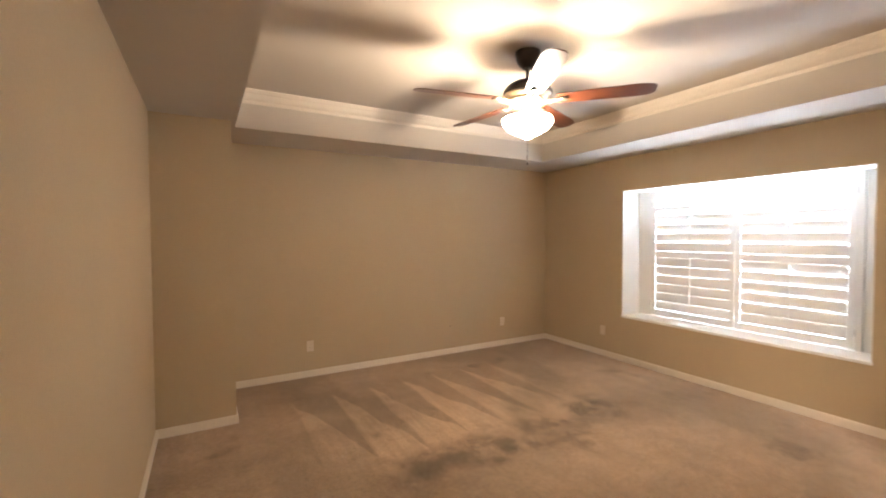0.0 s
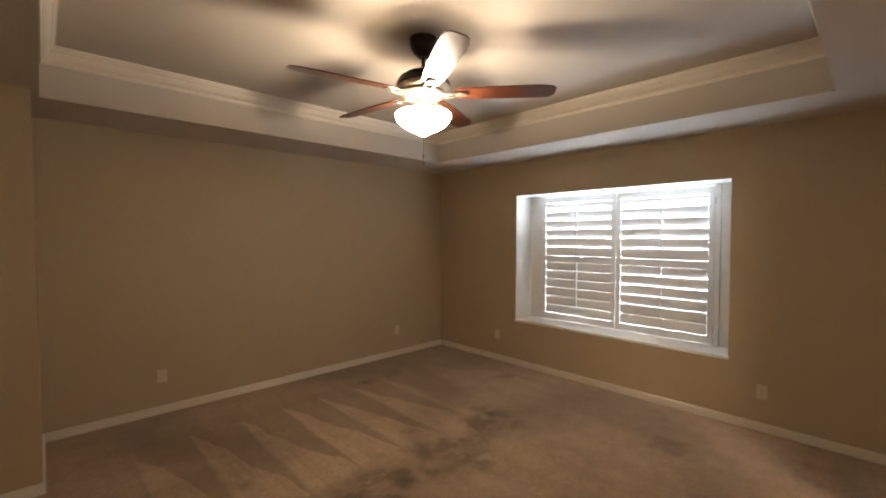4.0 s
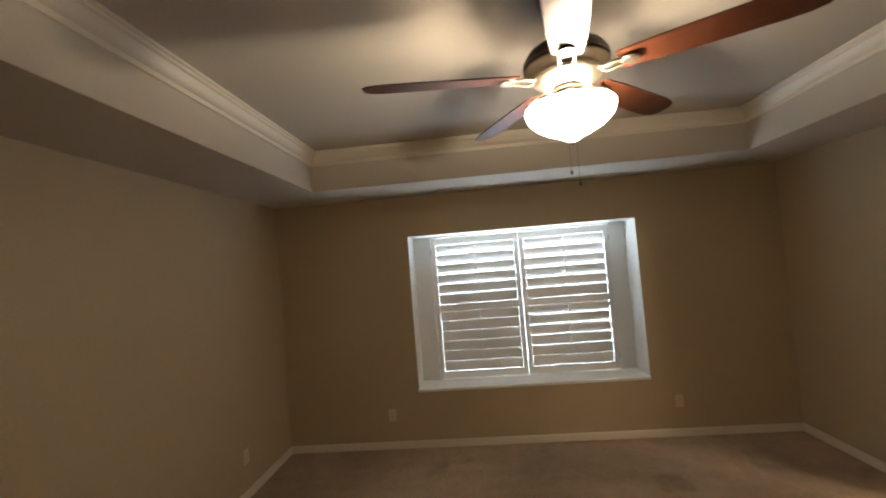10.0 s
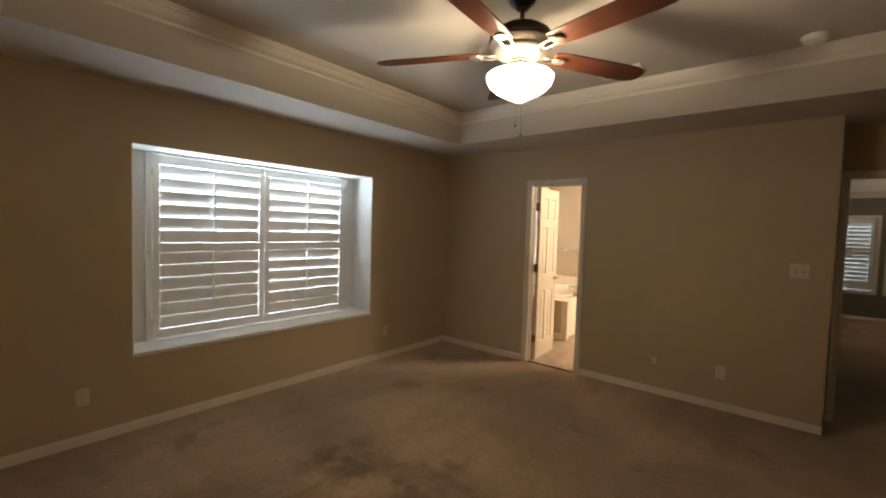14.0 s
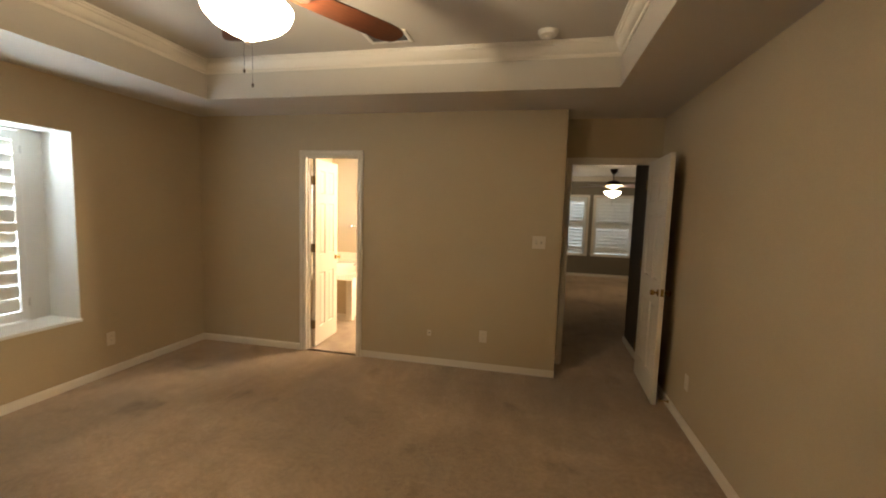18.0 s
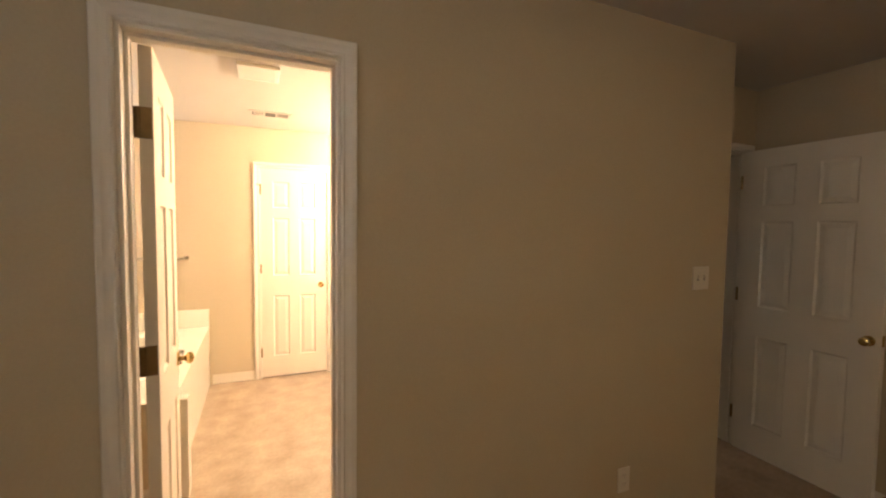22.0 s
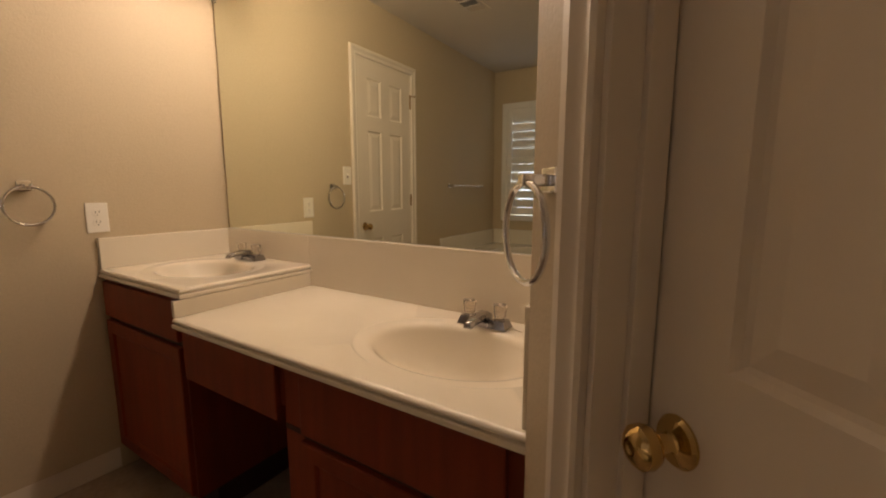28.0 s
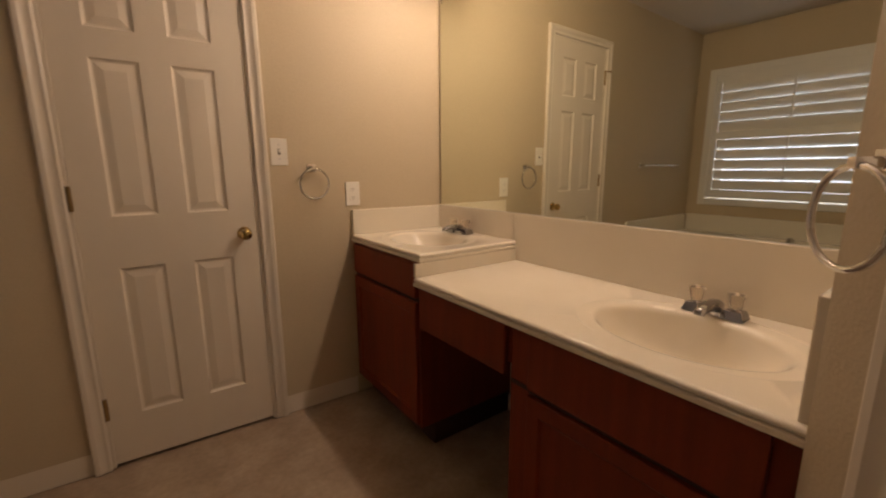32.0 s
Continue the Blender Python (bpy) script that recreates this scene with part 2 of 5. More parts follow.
def carpet():
    """Cut-pile carpet: fine pile, soft stains, and the light and dark wedges that a vacuum cleaner leaves."""
    m = bpy.data.materials.new("brown cut-pile carpet")
    m.use_nodes = True
    nt = m.node_tree
    n, l = nt.nodes, nt.links
    b = n["Principled BSDF"]
    b.inputs["Roughness"].default_value = 0.95
    b.inputs["Specular IOR Level"].default_value = 0.1
    b.inputs["Sheen Weight"].default_value = 0.25
    co = n.new("ShaderNodeTexCoord")

    def noise_at(scale, stretch=(1, 1, 1), turn=0.0, detail=4.0, distort=0.0):
        mp = n.new("ShaderNodeMapping")
        mp.inputs["Scale"].default_value = stretch
        mp.inputs["Rotation"].default_value = (0, 0, radians(turn))
        t = n.new("ShaderNodeTexNoise")
        t.inputs["Scale"].default_value, t.inputs["Detail"].default_value = scale, detail
        t.inputs["Distortion"].default_value = distort
        l.new(co.outputs["Object"], mp.inputs["Vector"])
        l.new(mp.outputs["Vector"], t.inputs["Vector"])
        return t.outputs["Fac"]

    def ranged(value, lo, hi, a, c):
        r = n.new("ShaderNodeMapRange")
        r.interpolation_type = "SMOOTHSTEP"
        for key, v in (("From Min", lo), ("From Max", hi), ("To Min", a), ("To Max", c)):
            r.inputs[key].default_value = v
        l.new(value, r.inputs["Value"])
        return r.outputs["Result"]

    def times(a, c):
        x = n.new("ShaderNodeMath")
        x.operation = "MULTIPLY"
        l.new(a, x.inputs[0])
        l.new(c, x.inputs[1])
        return x.outputs["Value"]

    def math_node(kind, a, c=None):
        x = n.new("ShaderNodeMath")
        x.operation = kind
        for slot, value in enumerate((a, c)):
            if value is None:
                continue
            if isinstance(value, (int, float)):
                x.inputs[slot].default_value = value
            else:
                l.new(value, x.inputs[slot])
        return x.outputs["Value"]

    sp = n.new("ShaderNodeSeparateXYZ")
    l.new(co.outputs["Object"], sp.inputs["Vector"])
    px, py = sp.outputs["X"], sp.outputs["Y"]
    wob = noise_at(2.2, detail=2.0)
    wob = math_node("MULTIPLY", math_node("SUBTRACT", wob, 0.5), 0.22)
    # vacuum strokes: bright wedges that narrow towards the far wall, sharp on one edge
    saw = math_node("FRACT", math_node("DIVIDE", math_node("ADD", math_node("ADD", px, math_node("MULTIPLY", py, 0.27)), wob), 0.37))
    climb = math_node("DIVIDE", math_node("SUBTRACT", py, 2.80), 1.35)
    climb = math_node("ADD", climb, math_node("MULTIPLY", wob, 2.0))
    wedge = ranged(math_node("SUBTRACT", saw, climb), -0.03, 0.05, 0.0, 1.0)
    streaks = ranged(noise_at(1.0, (26.0, 1.2, 1), -15, 3.0, 0.2), 0.3, 0.7, 0.72, 1.15)
    zone = times(times(ranged(px, 0.5, 0.9, 0, 1), ranged(px, 2.7, 3.3, 1, 0)), times(ranged(py, 2.45, 2.85, 0, 1), ranged(py, 4.1, 4.4, 1, 0)))
    wedges = math_node("ADD", math_node("MULTIPLY", times(math_node("SUBTRACT", times(wedge, streaks), 0.36), zone), 0.40), 1.0)
    # faint strokes all over
    strokes = ranged(noise_at(1.0, (7.0, 0.8, 1), 20, 2.0, 0.3), 0.35, 0.65, 0.96, 1.04)
    # dirty track across the middle of the room
    track = math_node("ABSOLUTE", math_node("ADD", math_node("SUBTRACT", math_node("SUBTRACT", py, 2.50), math_node("MULTIPLY", math_node("SUBTRACT", px, 1.2), 0.06)), math_node("MULTIPLY", wob, 2.2)))
    dirt = times(ranged(track, 0.05, 0.32, 1.0, 0.0), times(ranged(px, 0.9, 1.3, 0, 1), ranged(px, 3.1, 3.6, 1, 0)))
    dirt = times(dirt, ranged(noise_at(5.0, detail=5.0, distort=0.2), 0.36, 0.62, 0.10, 1.0))
    dirt = math_node("SUBTRACT", 1.0, math_node("MULTIPLY", dirt, 0.56))
    wear = ranged(noise_at(0.75, detail=5.0, distort=0.6), 0.38, 0.62, 0.78, 1.10)
    spots = ranged(noise_at(2.3, detail=6.0), 0.58, 0.72, 1.0, 0.66)
    mottle = ranged(noise_at(9.0, detail=5.0, distort=0.4), 0.34, 0.66, 0.95, 1.05)
    tufts = ranged(noise_at(34.0, detail=3.0), 0.3, 0.7, 0.90, 1.09)
    pile = ranged(noise_at(420.0, detail=2.0), 0.3, 0.7, 0.86, 1.12)
    f = times(times(times(times(wedges, wear), times(spots, times(strokes, mottle))), times(tufts, dirt)), pile)
    v = n.new("ShaderNodeVectorMath")
    v.operation = "SCALE"
    v.inputs[0].default_value = (0.392, 0.270, 0.166)
    l.new(f, v.inputs["Scale"])
    l.new(v.outputs["Vector"], b.inputs["Base Color"])
    bp = n.new("ShaderNodeBump")
    bp.inputs["Strength"].default_value, bp.inputs["Distance"].default_value = 0.6, 0.006
    l.new(times(tufts, pile), bp.inputs["Height"])
    l.new(bp.outputs["Normal"], b.inputs["Normal"])
    return m


M_CARPET = carpet()
M_VINYL = material("mottled beige vinyl", (0.395, 0.310, 0.228), 0.38, colour2=(0.272, 0.198, 0.141), scale=6.5, amount=0.42, detail=7, grain=0.12, grain_scale=45, bump=0.08, bump_scale=25, rough_var=0.08)

# ---- mesh helpers ----


def box(bm, x0, x1, y0, y1, z0, z1, bevel=0.0):
    """A box; with a bevel its edges are softened."""
    m = Matrix.Translation(((x0 + x1) / 2, (y0 + y1) / 2, (z0 + z1) / 2)) @ Matrix.Diagonal((abs(x1 - x0), abs(y1 - y0), abs(z1 - z0), 1))
    made = bmesh.ops.create_cube(bm, size=1, matrix=m)
    if bevel:
        edges = list({e for v in made["verts"] for e in v.link_edges})
        bmesh.ops.bevel(bm, geom=edges, offset=bevel, segments=2, profile=0.6, affect="EDGES", clamp_overlap=True)


def prism(bm, corners, z0, z1):
    """An upright prism on a plan outline, counter-clockwise."""
    low = [bm.verts.new((x, y, z0)) for x, y in corners]
    top = [bm.verts.new((x, y, z1)) for x, y in corners]
    bm.faces.new(list(reversed(low)))
    bm.faces.new(top)
    for i in range(len(corners)):
        j = (i + 1) % len(corners)
        bm.faces.new((low[i], low[j], top[j], top[i]))


def lathe(bm, profile, steps=32, m=Matrix(), caps=True):
    """Turns a profile of (radius, height) about z."""
    rings = []
    for r, z in profile:
        if r < 1e-5:
            rings.append([bm.verts.new(m @ Vector((0, 0, z)))])
        else:
            rings.append([bm.verts.new(m @ Vector((r * math.cos(2 * math.pi * k / steps), r * math.sin(2 * math.pi * k / steps), z))) for k in range(steps)])
    for a, c in zip(rings, rings[1:]):
        for k in range(steps):
            q = (k + 1) % steps
            if len(a) == 1 and len(c) == 1:
                continue
            if len(a) == 1:
                bm.faces.new((a[0], c[q], c[k]))
            elif len(c) == 1:
                bm.faces.new((a[k], a[q], c[0]))
            else:
                bm.faces.new((a[k], a[q], c[q], c[k]))
    if caps:
        for ring, flip in ((rings[0], True), (rings[-1], False)):
            if len(ring) > 2:
                bm.faces.new(list(reversed(ring)) if flip else ring)


def tube(bm, points, radius, sides=10, m=Matrix(), closed=False):
    """A round bar through the points."""
    pts = [m @ Vector(p) for p in points]
    rings, n = [], len(pts)
    for i, p in enumerate(pts):
        a = pts[(i - 1) % n] if closed or i else p
        c = pts[(i + 1) % n] if closed or i < n - 1 else p
        d = (c - a).normalized()
        side = d.orthogonal() if not rings else (last_side - d * last_side.dot(d))
        side.normalize()
        last_side = side
        up = d.cross(side)
        rings.append([bm.verts.new(p + radius * (math.cos(2 * math.pi * k / sides) * side + math.sin(2 * math.pi * k / sides) * up)) for k in range(sides)])
    pairs = list(zip(rings, rings[1:])) + ([(rings[-1], rings[0])] if closed else [])
    for a, c in pairs:
        for k in range(sides):
            q = (k + 1) % sides
            bm.faces.new((a[k], a[q], c[q], c[k]))
    if not closed:
        bm.faces.new(list(reversed(rings[0])))
        bm.faces.new(rings[-1])


def sweep(bm, path, profile, m=Matrix(), closed=False):
    """Runs a moulding along a plan path with mitred corners. Profile points: distance to the left of the path, height above its plane."""
    pts = [Vector(p) for p in path]
    n = len(pts)
    rows = []
    for i in range(n):
        dirs = []
        if closed or i > 0:
            dirs.append((pts[i] - pts[i - 1]).normalized())
        if closed or i < n - 1:
            dirs.append((pts[(i + 1) % n] - pts[i]).normalized())
        norms = [Vector((-d.y, d.x)) for d in dirs]
        mit = sum(norms, Vector((0, 0)))
        mit = mit / mit.length_squared * len(norms) if len(norms) > 1 else norms[0]
        if len(norms) > 1:
            mit = (norms[0] + norms[1]) / (1 + norms[0].dot(norms[1]))
        rows.append([bm.verts.new(m @ Vector((pts[i].x + mit.x * a, pts[i].y + mit.y * a, c))) for a, c in profile])
    k = len(profile)
    for i in range(n if closed else n - 1):
        a, c = rows[i], rows[(i + 1) % n]
        for j in range(k):
            q = (j + 1) % k
            bm.faces.new((a[j], c[j], c[q], a[q]))
    if not closed:
        bm.faces.new(list(rows[0]))
        bm.faces.new(list(reversed(rows[-1])))


def finish(name, bm, mat, smooth=None):
    bmesh.ops.recalc_face_normals(bm, faces=bm.faces)
    data = bpy.data.meshes.new(name)
    bm.to_mesh(data)
    bm.free()
    if smooth is not None:
        data.shade_smooth()
        data.set_sharp_from_angle(angle=radians(smooth))
    data.materials.append(mat)
    return new(name, data)


def part(name, bm, mat, parent, label="", smooth=None):
    """One mesh object under a thing or a part."""
    ob = finish(name, bm, mat, smooth)
    ob.parent = parent
    if label:
        ob["label"] = label
    return ob


def again(ob, parent, m):
    """The same mesh once more as a part of its own."""
    o = new(ob.name.split(".")[0], ob.data)
    o.parent = parent
    o.matrix_basis = m
    return o


def thing(name, m, label, category, group="", kind=""):
    e = new(name)
    e.empty_display_size = 0.05
    e.matrix_world = m
    return tagged(e, label, category, group, kind)


def solid(name, boxes, mat, label, category, kind="structure"):
    bm = bmesh.new()
    for b in boxes:
        box(bm, *b)
    return tagged(finish(name, bm, mat), label, category, kind=kind)

# ---- plan ----
XE, XW, YN, YS = 4.46, -0.28, 4.755, -0.06          # bedroom faces
YB, YBS, XM, ZB = -0.165, -3.005, 1.253, 2.43        # bath: entry side, south face, mirror face, ceiling
SOFFIT, TRAY = 2.46, 2.785                          # bedroom soffit and tray ceiling
DX0, DX1, DH = 2.603, 3.20, 2.05                    # bath doorway
EX0, EX1, YE = -0.213, 0.550, -0.465                # bedroom entry doorway and its wall
XC = 0.618                                          # end of the south wall
PX, PY = 1.828, -1.208                              # foot of the slanting wall by the vanity
DIAG = Matrix(((0.70711, 0, 0.70711, PX), (0.70711, 0, -0.70711, PY), (0, 1, 0, 0), (0, 0, 0, 1)))   # along, up, out

WX0, WX1, WZ0, WZ1 = 1.235, 3.432, 0.560, 2.063     # recess of the bedroom window (along y)
SX0, SX1, SZ0, SZ1 = 1.401, 3.247, 0.575, 2.045      # shutter opening behind it
BX0, BX1, BZ0, BZ1 = -2.94, -1.70, 0.87, 2.035       # bath window
SLOPE = -0.03                                       # the south bath wall runs slightly out of square
RB = 4.775                                          # back of the recess

# ---- setting ----
solid("floor", [(XW - 0.12, XE + 0.2, YS, YN + 0.12, -0.1, 0), (XW - 0.12, XC + 0.12, -0.58, YS, -0.1, 0), (-4.7, 1.2, -7.2, -0.58, -0.1, 0)],
      M_CARPET, "brown cut-pile carpet with vacuum marks and worn patches", "carpet")
solid("floor_bath", [(1.201, XE + 0.2, YBS - 0.25, YB + 0.055, -0.1, -0.002)], M_VINYL, "mottled beige vinyl bathroom floor", "floor")
solid("threshold", [(DX0, DX1, YB + 0.045, YB + 0.068, -0.05, 0.004)], M_VINYL, "thin beige strip between carpet and vinyl", "threshold")

solid("wall_east", [
    (XE, RB, WX1, YN + 0.12, 0, 2.9), (XE, RB, YB - 0.0, WX0, 0, 2.9), (XE, RB, WX0, WX1, 0, WZ0 - 0.026), (XE, RB, WX0, WX1, WZ1, 2.9),
    (RB, RB + 0.14, SX1, YN + 0.12, 0, 2.9), (RB, RB + 0.14, YB, SX0, 0, 2.9), (RB, RB + 0.14, SX0, SX1, 0, SZ0), (RB, RB + 0.14, SX0, SX1, SZ1, 2.9),
    (XE + 0.05, RB + 0.14, YBS - 0.25, YB, 2.5, 2.9)],
      M_WALL, "tan painted textured wall with a deep window recess", "wall")
solid("wall_bath_east", [(XE, RB + 0.14, YBS - 0.25, BX0, 0, 2.5), (XE, RB + 0.14, BX1, YB - 0.001, 0, 2.5), (XE, RB + 0.14, BX0, BX1, 0, BZ0), (XE, RB + 0.14, BX0, BX1, BZ1, 2.5)],
      M_BATH, "pale beige bathroom wall with the tub window", "wall")
solid("wall_north", [(XW - 0.12, XE, YN, YN + 0.12, 0, 2.9)], M_WALL, "tan painted textured wall", "wall")
solid("wall_chase", [(XW, 0.27, 3.89, YN, 0, SOFFIT)], M_WALL, "tan painted boxed-out corner of the bedroom", "wall")
solid("wall_west", [(XW - 0.12, XW, -0.58, YN, 0, 2.9)], M_WALL, "tan painted textured wall", "wall")
solid("wall_south", [(XC, DX0, YB, YS, 0, 2.9), (DX1, XE, YB, YS, 0, 2.9), (DX0, DX1, YB, YS, DH, 2.9), (XC, XC + 0.12, -0.58, YB, 0, 2.9)],
      M_WALL, "tan painted wall with the bathroom doorway", "wall")
solid("wall_entry", [(XW, EX0, -0.58, YE, 0, 2.9), (EX1, XC, -0.58, YE, 0, 2.9), (EX0, EX1, -0.58, YE, DH, 2.9)], M_WALL, "tan painted wall round the bedroom doorway", "wall")

# ceiling of the bedroom: soffit ring, tray sides and tray top
TX0, TX1, TY0, TY1 = 0.31, 3.785, 0.578, 4.098
solid("ceiling", [
    (XW, TX0, -0.58, YN, SOFFIT, 2.95), (TX1, XE, YS, YN, SOFFIT, 2.95), (TX0, TX1, TY1, YN, SOFFIT, 2.95), (TX0, TX1, YS, TY0, SOFFIT, 2.95), (TX0, XC, -0.58, YS, SOFFIT, 2.95),
    (TX0, TX1, TY0, TY1, TRAY, 2.95)], M_CEIL, "beige painted tray ceiling", "ceiling")
bm = bmesh.new()
CROWN = [(0, -0.110), (0.010, -0.110), (0.013, -0.100), (0.013, -0.087), (0.027, -0.078), (0.041, -0.058), (0.053, -0.034), (0.064, -0.027), (0.068, -0.016), (0.078, -0.012), (0.078, 0.0), (0, 0)]
sweep(bm, [(TX0 + 0.001, TY0 + 0.001), (TX1 - 0.001, TY0 + 0.001), (TX1 - 0.001, TY1 - 0.001), (TX0 + 0.001, TY1 - 0.001)], CROWN, Matrix.Translation((0, 0, TRAY - 0.001)), True)
tagged(finish("trim_crown", bm, M_TRIM, 25), "white crown moulding round the tray ceiling", "crown moulding", kind="structure")

# bath
SOUTH = Matrix(((1, 0, -SLOPE, XM), (SLOPE, 0, 1, YBS), (0, 1, 0, 0), (0, 0, 0, 1)))    # along from the mirror, up, out


def south(x, z, out=0.0):
    return SOUTH @ Matrix.Translation((x - XM, z, out))


bm = bmesh.new()
C0, C1 = 2.215, 2.845
for x0, x1, z0, z1 in ((1.10, C0, 0, 2.55), (C1, XE + 0.1, 0, 2.55), (C0, C1, DH, 2.55)):
    box(bm, x0 - XM, x1 - XM, z0, z1, -0.115, 0)
bmesh.ops.transform(bm, matrix=SOUTH, verts=bm.verts)
tagged(finish("wall_bath_south", bm, M_BATH), "pale beige bathroom wall with a closet door", "wall", kind="structure")
# added unseen sheet: keeps outdoor light out, so the gap under the door stays dark
bm = bmesh.new()
box(bm, C0 - 0.08 - XM, C1 + 0.08 - XM, 0, DH + 0.1, -0.17, -0.117)
bmesh.ops.transform(bm, matrix=SOUTH, verts=bm.verts)
tagged(finish("closet_light_block", bm, M_DARK), "dark sheet added behind the closet door to block light", "wall", kind="structure")
solid("wall_bath_west", [(1.11, XM, YBS, PY, 0, 2.55)], M_BATH, "pale beige bathroom wall behind the vanity mirror", "wall")
bm = bmesh.new()
prism(bm, [(1.21, PY), (PX, PY), (PX - 0.0778, PY + 0.0778), (1.21, PY + 0.10)], 0, 2.55)
tagged(finish("wall_bath_return", bm, M_BATH), "pale beige return wall beside the vanity", "wall", kind="structure")
DL = (2.5 - PX) * 1.41421
DO0, DO1 = 0.165, 0.775
bm = bmesh.new()
for u0, u1, z0, z1 in ((0, DO0, 0, 2.55), (DO1, DL, 0, 2.55), (DO0, DO1, DH, 2.55)):
    box(bm, u0, u1, z0, z1, -0.11, 0)
bmesh.ops.transform(bm, matrix=DIAG, verts=bm.verts)
tagged(finish("wall_bath_slant", bm, M_BATH), "pale beige slanting wall with a white door", "wall", kind="structure")
bm = bmesh.new()
prism(bm, [(2.39, PY + 2.39 - PX + 0.11), (2.5, PY + 2.5 - PX), (2.5, YB), (2.39, YB)], 0, 2.55)
tagged(finish("wall_bath_switch", bm, M_BATH), "short pale beige wall with the light switches", "wall", kind="structure")
solid("wall_bath_north", [(2.501, DX0, YB - 0.004, YB - 0.0005, 0, ZB), (DX1, XE, YB - 0.004, YB - 0.0005, 0, ZB), (DX0, DX1, YB - 0.004, YB - 0.0005, DH, ZB)], M_BATH, "pale beige bathroom face of the doorway wall", "wall")
solid("ceiling_bath", [(1.12, XE, YBS - 0.12, YB, ZB, 2.6)], M_CEIL, "beige painted bathroom ceiling", "ceiling")

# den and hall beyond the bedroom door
solid("wall_hall_dark", [(-0.46, -0.27, -1.50, -0.58, 0, 2.9)], M_DARK, "dark brown hall wall", "wall")
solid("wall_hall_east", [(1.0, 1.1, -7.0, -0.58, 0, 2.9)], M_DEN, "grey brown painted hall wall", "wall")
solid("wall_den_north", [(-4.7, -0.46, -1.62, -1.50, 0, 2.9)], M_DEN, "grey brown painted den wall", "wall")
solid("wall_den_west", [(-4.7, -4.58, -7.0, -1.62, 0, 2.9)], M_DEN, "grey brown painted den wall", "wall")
DW = [(-1.42, -0.545), (-0.35, 0.53)]
FZ0, FZ1 = 0.56, 1.955
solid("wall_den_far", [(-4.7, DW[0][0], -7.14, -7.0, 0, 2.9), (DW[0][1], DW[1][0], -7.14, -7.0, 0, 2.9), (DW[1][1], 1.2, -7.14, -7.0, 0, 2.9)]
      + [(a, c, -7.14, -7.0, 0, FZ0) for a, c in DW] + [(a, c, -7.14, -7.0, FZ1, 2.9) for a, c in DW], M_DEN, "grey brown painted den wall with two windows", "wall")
solid("ceiling_den", [(-4.58, 1.1, -7.0, -0.58, 2.45, 2.9)], M_CEIL, "beige painted den ceiling", "ceiling")
bm = bmesh.new()
sweep(bm, [(-4.58, -7.0), (1.1, -7.0)], [(0, -0.11), (0.012, -0.11), (0.08, -0.015), (0.08, 0), (0, 0)], Matrix.Translation((0, 0, 2.449)))
tagged(finish("trim_den_crown", bm, M_TRIM), "white crown moulding in the den", "crown moulding", kind="structure")

# outdoors
bm = bmesh.new()
bmesh.ops.create_grid(bm, x_segments=2, y_segments=2, size=600, matrix=Matrix.Translation((0, 0, -0.35)))
tagged(finish("ground", bm, M_OUT), "lawn outside the windows", "ground", kind="structure")

# ---- skirting, casings ----
BASE = [(0, 0.001), (0.014, 0.001), (0.014, 0.060), (0.011, 0.072), (0.006, 0.082), (0, 0.085)]


def skirting(name, runs, high, mat=M_TRIM):
    for path in runs:
        b = bmesh.new()
        sweep(b, path, [(a, c * high / 0.085) for a, c in BASE])
        tagged(finish(name, b, mat, 30), "white painted skirting board", "baseboard", kind="structure")


E1 = 0.001
skirting("baseboard", [
    [(XC + E1, YE), (XC - E1, YS + E1), (DX0 - 0.05, YS + E1)][::-1],
    [(DX1 + 0.05, YS + E1), (XE - E1, YS + E1), (XE - E1, YN - E1), (0.27 + E1, YN - E1), (0.27 + E1, 3.89 - E1), (XW + E1, 3.89 - E1), (XW + E1, YE + E1), (EX0 - 0.040, YE + E1)],
    [(-0.27 + E1, -0.60), (-0.27 + E1, -1.50)],
    [(-4.58, -7.0 + E1), (1.1, -7.0 + E1)],
], 0.070)
skirting("baseboard", [
    [(2.5 + E1, YB - 0.02), (2.5 + E1, PY + 2.5 - PX), (PX + (DO1 + 0.062) * 0.7071, PY + (DO1 + 0.062) * 0.7071)][::-1],
    [(x, YBS + E1 + SLOPE * (x - XM)) for x in (2.160, 1.79)],
    [(x, YBS + E1 + SLOPE * (x - XM)) for x in (3.265, 2.90)],
    [(3.25, YB - E1), (XE - E1, YB - E1), (XE - E1, -1.266), (3.292, -1.266)][::-1],
], 0.092)

CASING = [(0, 0), (0, 0.010), (0.006, 0.014), (0.012, 0.011), (0.018, 0.011), (0.028, 0.015), (0.034, 0.019), (0.046, 0.019), (0.050, 0.016), (0.050, 0)]


def casing(name, m, width, height, wide=0.05):
    """Door casing in the plane of m (along, up, out); its inner edge runs round the opening."""
    b = bmesh.new()
    k = wide / 0.05
    sweep(b, [(0, 0), (0, height), (width, height), (width, 0)], [(a * k, c) for a, c in CASING], m)
    return tagged(finish(name, b, M_TRIM, 25), "white moulded door casing", "door casing", kind="structure")


